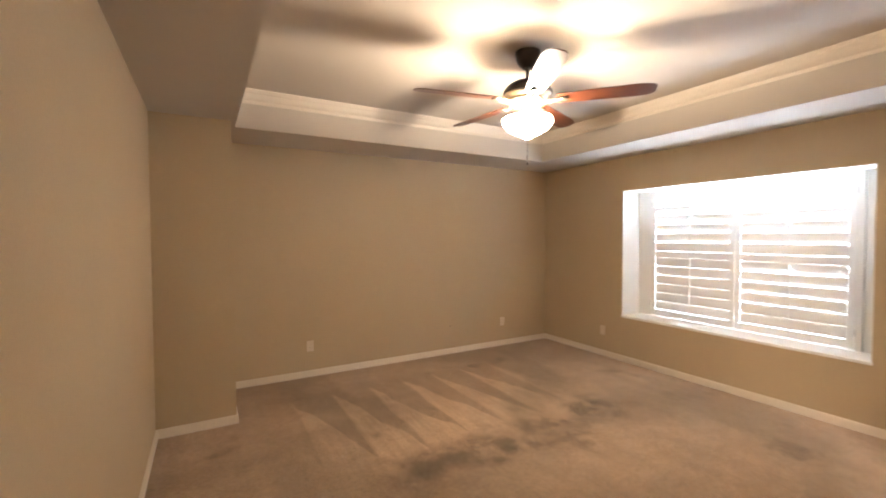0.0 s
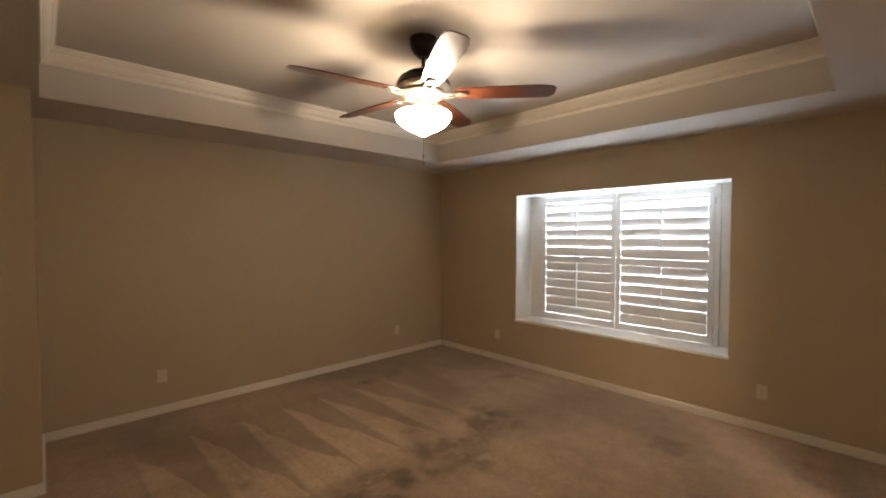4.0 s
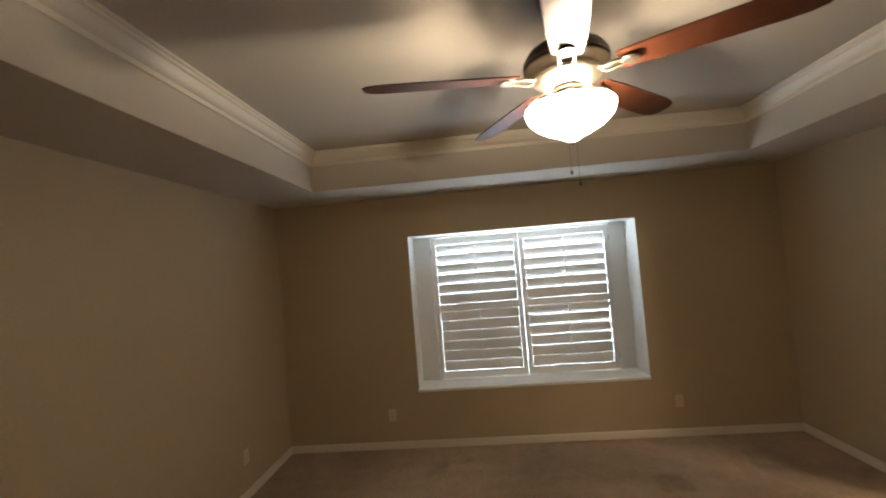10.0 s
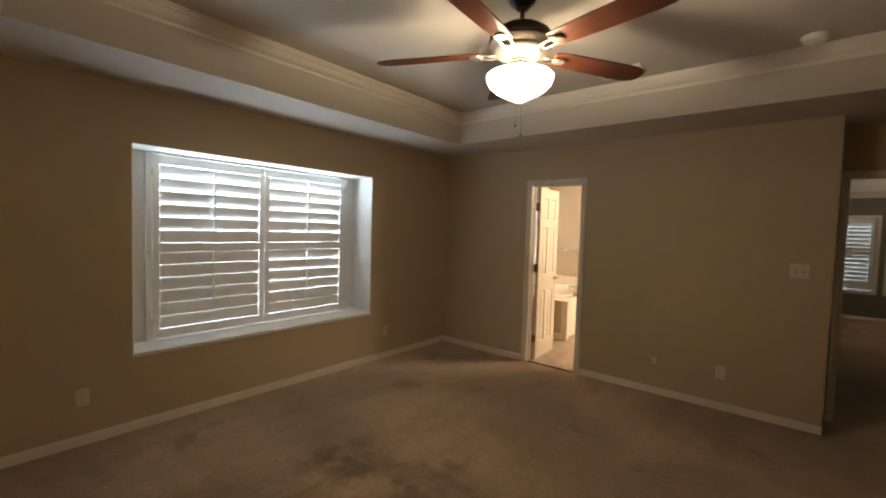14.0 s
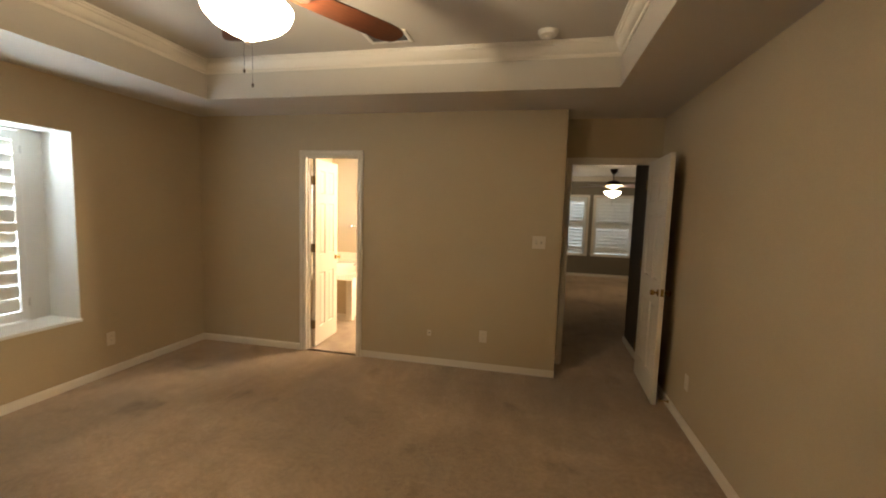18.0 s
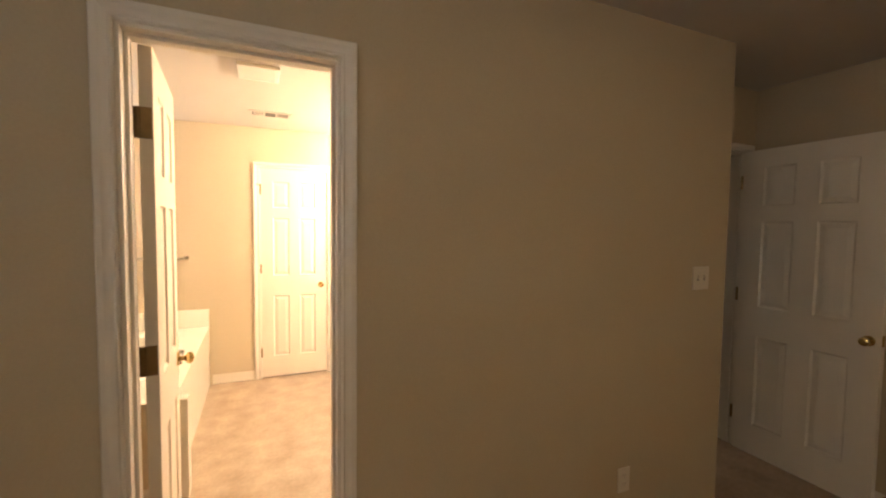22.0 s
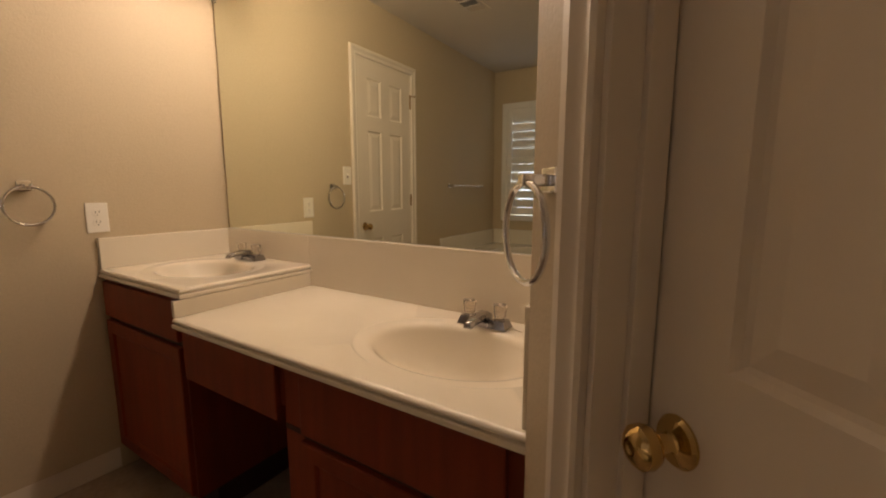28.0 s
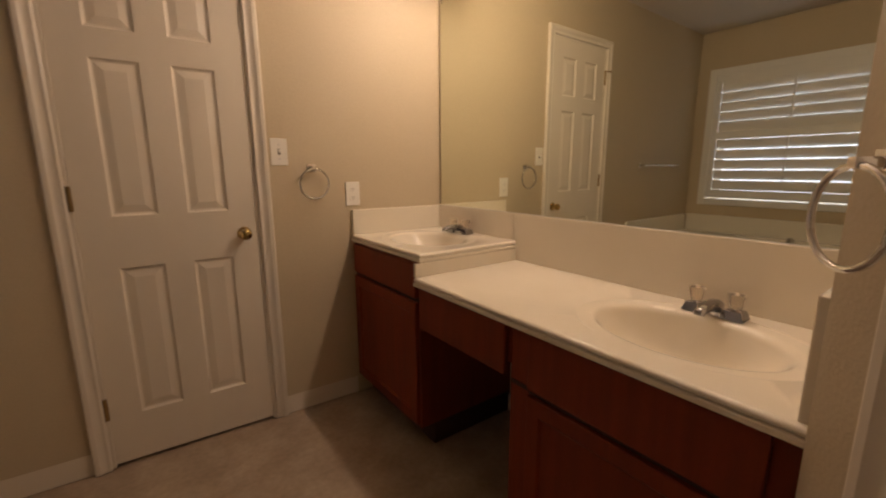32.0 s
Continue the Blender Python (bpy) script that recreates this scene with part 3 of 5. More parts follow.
def jamb(name, m, width, height, deep, stop):
    """Lining of a doorway: along, up, out; it reaches deep behind the wall's face, with a door stop."""
    b = bmesh.new()
    t = 0.012
    box(b, 0, t, 0, height, -deep, 0.0, 0.001)
    box(b, width - t, width, 0, height, -deep, 0.0, 0.001)
    box(b, t, width - t, height - t, height, -deep, 0.0, 0.001)
    s0, s1 = stop
    box(b, t, t + 0.010, 0, height - t, s0, s1, 0.001)
    box(b, width - t - 0.010, width - t, 0, height - t, s0, s1, 0.001)
    box(b, t + 0.010, width - t - 0.010, height - t - 0.010, height - t, s0, s1, 0.001)
    bmesh.ops.transform(b, matrix=m, verts=b.verts)
    return tagged(finish(name, b, M_TRIM), "white door lining with a stop", "door frame", kind="structure")


def plane(ox, oy, ax, ay, nx, ny):
    """Frame of a wall: along (ax, ay), up z, out (nx, ny)."""
    return Matrix(((ax, 0, nx, ox), (ay, 0, ny, oy), (0, 1, 0, 0), (0, 0, 0, 1)))


M_BD = plane(DX0, YS, 1, 0, 0, 1)
casing("trim_casing", M_BD, DX1 - DX0, DH)
casing("trim_casing", plane(DX1, YB - 0.004, -1, 0, 0, -1), DX1 - DX0, DH)
jamb("trim_jamb", M_BD, DX1 - DX0, DH, 0.115, (-0.075, -0.04))
M_ED = plane(EX0, YE, 1, 0, 0, 1)
casing("trim_casing", M_ED, EX1 - EX0, DH, 0.036)
jamb("trim_jamb", M_ED, EX1 - EX0, DH, 0.115, (-0.075, -0.04))
casing("trim_casing", south(C0, 0), C1 - C0, DH, 0.055)
jamb("trim_jamb", south(C0, 0), C1 - C0, DH, 0.115, (-0.085, -0.055))
M_WD = DIAG @ Matrix.Translation((DO0, 0, 0))
casing("trim_casing", M_WD, DO1 - DO0, DH, 0.062)
jamb("trim_jamb", M_WD, DO1 - DO0, DH, 0.11, (-0.070, -0.040))

# ---- doors ----


def door(name, m, width, height, label, knob_sides=(1, -1), hinge_side=1, hinges=True, leaf=0.0, knob=0.917, at=(0.245, 1.07, 1.825)):
    """A six-panel door: x from the hinge, z up, its faces at y 0 and -0.035; rails, stiles, raised panels, hinges, brass knobs."""
    d = thing(name, m, label, "door", kind="structure")
    th, st, mul = 0.035, 0.107 * width / 0.61, 0.100 * width / 0.61
    rails = [(0, 0.20), (0.80, 1.00), (1.56, 1.66), (height - 0.115, height)]
    for x0, x1 in ((0, st), (width - st, width)):
        b = bmesh.new()
        box(b, x0, x1, -th, 0, 0, height)
        part("stile", b, M_DOOR, d)
    for z0, z1 in rails:
        b = bmesh.new()
        box(b, st, width - st, -th, 0, z0, z1)
        part("rail", b, M_DOOR, d)
    for (_, z0), (z1, _) in zip(rails, rails[1:]):
        b = bmesh.new()
        box(b, (width - mul) / 2, (width + mul) / 2, -th, 0, z0, z1)
        part("mullion", b, M_DOOR, d)
    for (_, z0), (z1, _) in zip(rails, rails[1:]):
        for x0, x1 in ((st, (width - mul) / 2), ((width + mul) / 2, width - st)):
            b = bmesh.new()
            for s in (0, 1):
                rings = []
                for inset, deep in ((0, 0.0005), (0.006, 0.0075), (0.012, 0.0095), (0.017, 0.0085), (0.040, 0.003), (0.043, 0.003)):
                    y = -deep if s == 0 else -th + deep
                    rings.append([b.verts.new((x, y, z)) for x, z in ((x0 + inset, z0 + inset), (x1 - inset, z0 + inset), (x1 - inset, z1 - inset), (x0 + inset, z1 - inset))])
                for r, q in zip(rings, rings[1:]):
                    for k in range(4):
                        b.faces.new((r[k], r[(k + 1) % 4], q[(k + 1) % 4], q[k]))
                b.faces.new(rings[-1])
            part("panel", b, M_DOOR, d)
    for s in knob_sides:
        b = bmesh.new()
        y0 = 0 if s == 1 else -th
        turn = Matrix.Translation((width - 0.052, y0, knob)) @ Matrix.Rotation(radians(-90 * s), 4, "X")
        lathe(b, [(0.0, 0.0), (0.029, 0.0), (0.029, 0.003), (0.0255, 0.007), (0.012, 0.010), (0.010, 0.014), (0.010, 0.026), (0.014, 0.029), (0.0215, 0.035), (0.0245, 0.043), (0.0235, 0.051), (0.018, 0.057), (0.009, 0.0605), (0.006, 0.060), (0.005, 0.058), (0.0, 0.058)], 28, turn, False)
        part("door_handle", b, M_BRASS, d, "polished brass round door knob", 35)
    b = bmesh.new()
    box(b, width - 0.001, width + 0.0015, -0.029, -0.006, knob - 0.022, knob + 0.038)
    part("latch_plate", b, M_BRASS, d, "brass latch plate")
    if hinges:
        for z in at:
            b = bmesh.new()
            y0 = 0.0 if hinge_side == 1 else -th
            tube(b, [(-0.004, y0 + 0.004 * hinge_side, z - 0.045), (-0.004, y0 + 0.004 * hinge_side, z + 0.045)], 0.0078, 10)
            box(b, -0.0035, -0.0005, y0 - hinge_side * 0.032, y0 + hinge_side * leaf, z - 0.046, z + 0.046)
            part("hinge", b, M_HINGE, d, "aged brass butt hinge")
    return d


def swing(x, y, degrees, z=0.008):
    return pose(x, y, z, 0, 0, degrees)


door("door_bath", swing(DX1 - 0.029, YB - 0.004, -86.3), DX1 - DX0 - 0.028, 2.025, "white six-panel door standing open into the bathroom", hinge_side=1, leaf=0.016, knob=0.935, at=(0.245, 1.082, 1.799))
door("door_bedroom", swing(EX0 + 0.012, YE + 0.004, 88.2), 0.745, 2.03, "white six-panel bedroom door standing open against the wall", hinge_side=-1)
closet = door("door_closet", south(C1 - 0.013, 0.014, -0.037) @ Matrix(((-1, 0, 0, 0), (0, 0, 1, 0), (0, -1, 0, 0), (0, 0, 0, 1))), C1 - C0 - 0.026, 2.028, "white six-panel closet door, closed", knob_sides=(-1,), hinge_side=-1, knob=0.897)
b = bmesh.new()
tube(b, [(-0.004, -0.040, 1.872), (-0.004, -0.040, 1.884)], 0.009, 12)
tube(b, [(-0.004, -0.045, 1.878), (-0.030, -0.062, 1.878)], 0.004, 8)
tube(b, [(-0.030, -0.062, 1.878), (-0.036, -0.066, 1.878)], 0.008, 10)
part("hinge_stop", b, M_HINGE, closet, "small hinge-pin door stop")
u = DO1 - 0.013
door("door_toilet", swing(PX + 0.70711 * u - 0.70711 * 0.073, PY + 0.70711 * u + 0.70711 * 0.073, 225), DO1 - DO0 - 0.026, 2.025, "white six-panel door in the slanting wall, closed", knob_sides=(1,), hinges=False, knob=0.900)

# ---- windows and shutters ----


def glazing(name, m, width, height, label, bars=1):
    """Window in the plane of m (along, up, out of the room's wall towards the room): frame, sash rail, panes."""
    w = thing(name, m, label, "window", kind="structure")
    b = bmesh.new()
    f = 0.045
    for x0, x1, z0, z1 in ((0, f, 0, height), (width - f, width, 0, height), (f, width - f, 0, f), (f, width - f, height - f, height)):
        box(b, x0, x1, z0, z1, -0.03, 0.02, 0.003)
    part("window_frame", b, M_SHUTTER, w)
    b = bmesh.new()
    box(b, f, width - f, height * 0.48, height * 0.52, -0.02, 0.015, 0.002)
    for k in range(bars):
        x = width * (k + 1) / (bars + 1)
        box(b, x - 0.02, x + 0.02, f, height * 0.48, -0.02, 0.013, 0.002)
        box(b, x - 0.02, x + 0.02, height * 0.52, height - f, -0.02, 0.013, 0.002)
    part("sash_bar", b, M_SHUTTER, w)
    for z0, z1 in ((f, height * 0.48), (height * 0.52, height - f)):
        b = bmesh.new()
        box(b, f, width - f, z0, z1, -0.006, -0.002)
        part("pane", b, M_GLASS, w).visible_shadow = False
    return w


def louvre_mesh(length, wide, thick=0.011):
    """An elliptical slat along x."""
    b = bmesh.new()
    ring = [(wide / 2 * math.cos(a), thick / 2 * math.sin(a)) for a in (2 * math.pi * k / 12 for k in range(12))]
    ends = [[b.verts.new((s * length / 2, y, z)) for y, z in ring] for s in (-1, 1)]
    for k in range(12):
        q = (k + 1) % 12
        b.faces.new((ends[0][k], ends[1][k], ends[1][q], ends[0][q]))
    b.faces.new(ends[0])
    b.faces.new(ends[1])
    return b


def shutter_panel(owner, m, width, height, tilts, label, count=6, wide=0.101, hinge=-1, group="bedroom shutter panels", middle=0.475):
    """A plantation shutter panel: along, up, out. Two sections of tilting slats between stiles and rails, each with a tilt rod."""
    st, top, mid = 0.048, 0.075, 0.07
    zm = height * middle
    p = thing("plantation_shutter", owner.matrix_world @ m, label, "shutter", group)
    for x0 in (0, width - st):
        b = bmesh.new()
        box(b, x0, x0 + st, 0, height, -0.014, 0.014, 0.003)
        part("stile", b, M_SHUTTER, p)
    for z0, z1 in ((0, top), (zm, zm + mid), (height - top, height)):
        b = bmesh.new()
        box(b, st - 0.001, width - st + 0.001, z0, z1, -0.013, 0.013, 0.003)
        part("rail", b, M_SHUTTER, p)
    proto = None
    for (z0, z1), (low, high) in zip(((top, zm), (zm + mid, height - top)), tilts):
        pitch = (z1 - z0) / count
        for k in range(count):
            tilt = low + (high - low) * k / (count - 1) + (k * 7 % 5 - 2) * 0.5
            at = Matrix.Translation((width / 2, z0 + pitch * (k + 0.5), 0)) @ Matrix.Rotation(radians(tilt), 4, "X") @ Matrix.Rotation(radians(90), 4, "X")
            if proto is None:
                proto = part("slat", louvre_mesh(width - 2 * st - 0.006, wide), M_SHUTTER, p, smooth=50)
                proto.matrix_basis = at
            else:
                again(proto, p, at)
        b = bmesh.new()
        out = 0.012 + wide / 2 * math.cos(radians(high))
        box(b, width / 2 - 0.008, width / 2 + 0.008, z0 + pitch * 1.0, z1 + 0.006, out, out + 0.011, 0.002)
        part("tilt_rod", b, M_SHUTTER, p)
    for z in (0.14, height - 0.14):
        b = bmesh.new()
        x = -0.002 if hinge < 0 else width + 0.002
        tube(b, [(x, z - 0.03, 0.016), (x, z + 0.03, 0.016)], 0.005, 8)
        part("hinge", b, M_STEEL, p)
    return p


# bedroom window: recess lining, sill, glazing, frame and two panels
bm = bmesh.new()
box(bm, XE + 0.001, RB - 0.001, WX0, WX0 + 0.006, WZ0, WZ1 - 0.006)
box(bm, XE + 0.001, RB - 0.001, WX1 - 0.006, WX1, WZ0, WZ1 - 0.006)
box(bm, XE + 0.001, RB - 0.001, WX0, WX1, WZ1 - 0.006, WZ1)
for y0, y1 in ((WX0 + 0.006, SX0 - 0.031), (SX1 + 0.031, WX1 - 0.006)):
    box(bm, RB - 0.006, RB - 0.002, y0, y1, WZ0, WZ1 - 0.006)
tagged(finish("trim_reveal", bm, M_REVEAL), "white painted sides, head and back of the window recess", "window reveal", kind="structure")
bm = bmesh.new()
box(bm, XE - 0.014, RB - 0.001, WX0 - 0.004, WX1 + 0.004, WZ0 - 0.026, WZ0, 0.004)
tagged(finish("trim_sill", bm, M_REVEAL), "white painted window sill board", "window sill", kind="structure")
W_OUT = plane(RB + 0.11, SX1, 0, -1, -1, 0)
glazing("window_bedroom", W_OUT @ Matrix.Translation((0, SZ0, 0)), SX1 - SX0, SZ1 - SZ0, "white framed bedroom window behind the shutters")
F = plane(RB - 0.001, SX1 + 0.03, 0, -1, -1, 0) @ Matrix.Translation((0, WZ0 + 0.001, 0))
FW, FH = SX1 - SX0 + 0.06, WZ1 - 0.008 - WZ0
sf = thing("window_shutters", F, "white painted frame holding the plantation shutters in the recess", "window shutters")
for x0, x1, z0, z1 in ((0, 0.042, 0, FH), (FW - 0.042, FW, 0, FH), (0.042, FW - 0.042, 0, 0.008), (0.042, FW - 0.042, FH - 0.014, FH)):
    b = bmesh.new()
    box(b, x0, x1, z0, z1, 0.0, 0.040, 0.002)
    part("frame_bar", b, M_SHUTTER, sf)
pw, ph = (FW - 0.084) / 2 - 0.004, FH - 0.014 - 0.017
shutter_panel(sf, Matrix.Translation((0.044, 0.013, 0.030)), pw, ph, ((-91, -88), (-85, -71)), "white wooden shutter panel with lower slats nearly closed")
shutter_panel(sf, Matrix.Translation((0.044 + pw + 0.004, 0.013, 0.030)), pw, ph, ((-90, -80), (-84, -69)), "white wooden shutter panel with slats tilted slightly open", hinge=1)

# bath window
B_OUT = plane(RB + 0.10, BX1, 0, -1, -1, 0)
glazing("window_bath", B_OUT @ Matrix.Translation((0, BZ0, 0)), BX1 - BX0, BZ1 - BZ0, "white framed bathroom window behind shutters")
G = plane(XE + 0.001, BX1 + 0.05, 0, -1, -1, 0) @ Matrix.Translation((0, BZ0 - 0.05, 0))
GW, GH = BX1 - BX0 + 0.10, BZ1 - BZ0 + 0.10
sg = thing("window_shutters", G, "white painted frame round the shutter over the bathtub", "window shutters")
for x0, x1, z0, z1 in ((0, 0.06, 0, GH), (GW - 0.06, GW, 0, GH), (0.06, GW - 0.06, 0, 0.06), (0.06, GW - 0.06, GH - 0.06, GH)):
    b = bmesh.new()
    box(b, x0, x1, z0, z1, 0.0, 0.022, 0.003)
    part("frame_bar", b, M_SHUTTER, sg)
shutter_panel(sg, Matrix.Translation((0.062, 0.070, 0.0)), GW - 0.124, GH - 0.130, ((-80, -80), (-78, -78)), "wide white wooden shutter panel with slats nearly closed", 5, 0.092, -1, "", 0.485)

# den windows with shutters
for n, (a, c) in enumerate(DW):
    D = plane(a, -7.10, 1, 0, 0, 1)
    glazing("window_den", D @ Matrix.Translation((0, FZ0, 0)), c - a, FZ1 - FZ0, "white framed den window behind shutters", 0)
    casing_m = plane(a, -7.0, 1, 0, 0, 1) @ Matrix.Translation((0, FZ0, 0))
    b = bmesh.new()
    sweep(b, [(0, 0), (0, FZ1 - FZ0), (c - a, FZ1 - FZ0), (c - a, 0)], [(0, 0), (0, 0.015), (0.055, 0.018), (0.055, 0)], casing_m, True)
    tagged(finish("trim_window", b, M_TRIM), "white window casing in the den", "window casing", kind="structure")
    sh = thing("window_shutters", plane(a + 0.004, -7.02, 1, 0, 0, 1) @ Matrix.Translation((0, FZ0 + 0.004, 0)), "white painted frame holding a shutter in the den window", "window shutters", "den shutters")
    wd, hd = c - a - 0.008, FZ1 - FZ0 - 0.008
    for x0, x1, z0, z1 in ((0, 0.02, 0, hd), (wd - 0.02, wd, 0, hd), (0.02, wd - 0.02, 0, 0.012), (0.02, wd - 0.02, hd - 0.012, hd)):
        b = bmesh.new()
        box(b, x0, x1, z0, z1, -0.03, 0.012, 0.002)
        part("frame_bar", b, M_SHUTTER, sh)
    tilts = (((-84, -80), (-82, -80)), ((-74, -70), (-78, -62)))[n]
    shutter_panel(sh, Matrix.Translation((0.022, 0.028, 0.0)), wd - 0.044, hd - 0.044, tilts, "white wooden den shutter with slats nearly closed", 7, 0.083, -1, "den shutter panels", 0.485)

# ---- ceiling fans ----


def ceiling_fan(m, turn, drop, label, lit=M_BOWL):
    """Hanging point at m; drop: height from the ceiling to the bowl's tip."""
    f = thing("ceiling_fan", m, label, "ceiling fan")
    b = bmesh.new()
    lathe(b, [(0.0, 0.0), (0.084, 0.0), (0.085, -0.016), (0.078, -0.055), (0.060, -0.088), (0.040, -0.102), (0.034, -0.112), (0.0, -0.112)], 32)
    part("canopy", b, M_BRONZE, f, "dark bronze ceiling canopy", 40)
    z = -(drop - 0.375)
    b = bmesh.new()
    lathe(b, [(0.0, -0.085), (0.012, -0.085), (0.012, z + 0.015), (0.024, z + 0.012), (0.028, z - 0.004), (0.0, z - 0.004)], 20)
    part("downrod", b, M_BRONZE, f, "dark bronze rod", 40)
    b = bmesh.new()
    lathe(b, [(0.0, z + 0.024), (0.055, z + 0.022), (0.108, z + 0.008), (0.146, z - 0.018), (0.164, z - 0.046), (0.167, z - 0.060), (0.167, z - 0.068), (0.0, z - 0.068)], 40)
    part("motor_housing", b, M_BRONZE, f, "dark bronze motor dome", 40)
    b = bmesh.new()
    lathe(b, [(0.0, z - 0.067), (0.158, z - 0.067), (0.164, z - 0.076), (0.158, z - 0.088), (0.140, z - 0.096), (0.134, z - 0.106), (0.138, z - 0.114), (0.130, z - 0.126), (0.108, z - 0.138), (0.090, z - 0.150), (0.070, z - 0.156), (0.0, z - 0.156)], 40)
    part("motor_skirt", b, M_PEWTER, f, "pewter lower motor housing", 40)
    b = bmesh.new()
    lathe(b, [(0.0, z - 0.155), (0.056, z - 0.155), (0.058, z - 0.164), (0.050, z - 0.172), (0.050, z - 0.182), (0.0, z - 0.184)], 32)
    part("light_fitter", b, M_BRONZE, f, "bronze light kit collar", 40)
    for k in range(3):
        a = radians(110 + 120 * k)
        b = bmesh.new()
        tube(b, [(0.045 * math.cos(a), 0.045 * math.sin(a), z - 0.176), (0.11 * math.cos(a), 0.11 * math.sin(a), z - 0.218), (0.163 * math.cos(a), 0.163 * math.sin(a), z - 0.236)], 0.004, 8)
        part("bowl_arm", b, M_BRONZE, f)
    b = bmesh.new()
    zb = z - 0.232
    out = [(0.166, zb), (0.172, zb - 0.006), (0.171, zb - 0.022), (0.160, zb - 0.048), (0.132, zb - 0.076), (0.090, zb - 0.100), (0.050, zb - 0.118), (0.024, zb - 0.132), (0.010, zb - 0.141), (0.0, zb - 0.143)]
    lathe(b, out, 44, caps=False)
    bowl = part("glass_bowl", b, lit, f, "glowing frosted glass bowl shade", 60)
    b = bmesh.new()
    lathe(b, [(0.166, zb + 0.0005)] + [(r - 0.004 if r > 0.006 else 0, h + 0.004) for r, h in out], 44, caps=False)
    part("bowl_lining", b, M_BOWLIN, bowl, "white inside of the bowl", 60)
    b = bmesh.new()
    lathe(b, [(0.0, zb - 0.137), (0.010, zb - 0.140), (0.009, zb - 0.148), (0.004, zb - 0.154), (0.0, zb - 0.156)], 16)
    part("finial", b, M_PEWTER, f, "small pewter finial", 40)
    for dx, long in ((0.035, 0.11), (-0.03, 0.16)):
        b = bmesh.new()
        tube(b, [(dx * 0.3, 0.012 if dx > 0 else -0.012, zb - 0.143), (dx * 0.3, 0.012 if dx > 0 else -0.012, zb - 0.143 - long)], 0.0007, 6)
        lathe(b, [(0, 0), (0.004, 0.003), (0.005, 0.014), (0.0, 0.022)], 10, Matrix.Translation((dx * 0.3, 0.012 if dx > 0 else -0.012, zb - 0.158 - long)), False)
        part("pull_chain", b, M_BRONZE, f)
    blade0 = iron0 = None
    for k in range(5):
        at = Matrix.Rotation(radians(turn + 72 * k), 4, "Z") @ Matrix.Translation((0, 0, z - 0.112))
        if blade0 is None:
            b = bmesh.new()
            rows = []
            for x, w in ((0.195, 0.045), (0.205, 0.052), (0.32, 0.062), (0.52, 0.067), (0.68, 0.070), (0.740, 0.066), (0.780, 0.054), (0.800, 0.032)):
                rows.append([b.verts.new((x, y, h - 0.20 * y)) for y, h in ((-w, -0.003), (w, -0.003), (w, 0.003), (-w, 0.003))])
            for r, q in zip(rows, rows[1:]):
                for j in range(4):
                    b.faces.new((r[j], r[(j + 1) % 4], q[(j + 1) % 4], q[j]))
            b.faces.new(rows[0])
            b.faces.new(rows[-1])
            blade0 = part("blade", b, M_BLADE, f, "mahogany stained wooden blade", 40)
            blade0.matrix_basis = at
            b = bmesh.new()
            tube(b, [(0.118, 0.004, -0.006), (0.145, 0.024, -0.016), (0.180, 0.028, -0.012), (0.23, 0.020, -0.008)], 0.006, 8)
            tube(b, [(0.118, -0.004, -0.006), (0.145, -0.024, -0.016), (0.180, -0.028, -0.012), (0.23, -0.020, -0.008)], 0.006, 8)
            lathe(b, [(0.0, -0.016), (0.030, -0.015), (0.034, -0.010), (0.030, -0.005), (0.0, -0.005)], 20, Matrix.Translation((0.235, 0, 0)))
            iron0 = part("blade_iron", b, M_PEWTER, f, "scrolled pewter blade bracket", 40)
            iron0.matrix_basis = at
        else:
            again(blade0, f, at)["label"] = "mahogany stained wooden blade"
            again(iron0, f, at)["label"] = "scrolled pewter blade bracket"
    return f


ceiling_fan(pose(FAN[0], FAN[1], TRAY - 0.001), 24, TRAY - 2.19, "bronze ceiling fan with mahogany blades and a lit glass bowl")
ceiling_fan(pose(-0.61, -5.1, 2.449) @ Matrix.Scale(0.87, 4), 40, 0.655, "dark ceiling fan with a lit glass bowl in the den")

# ---- vents, detector ----


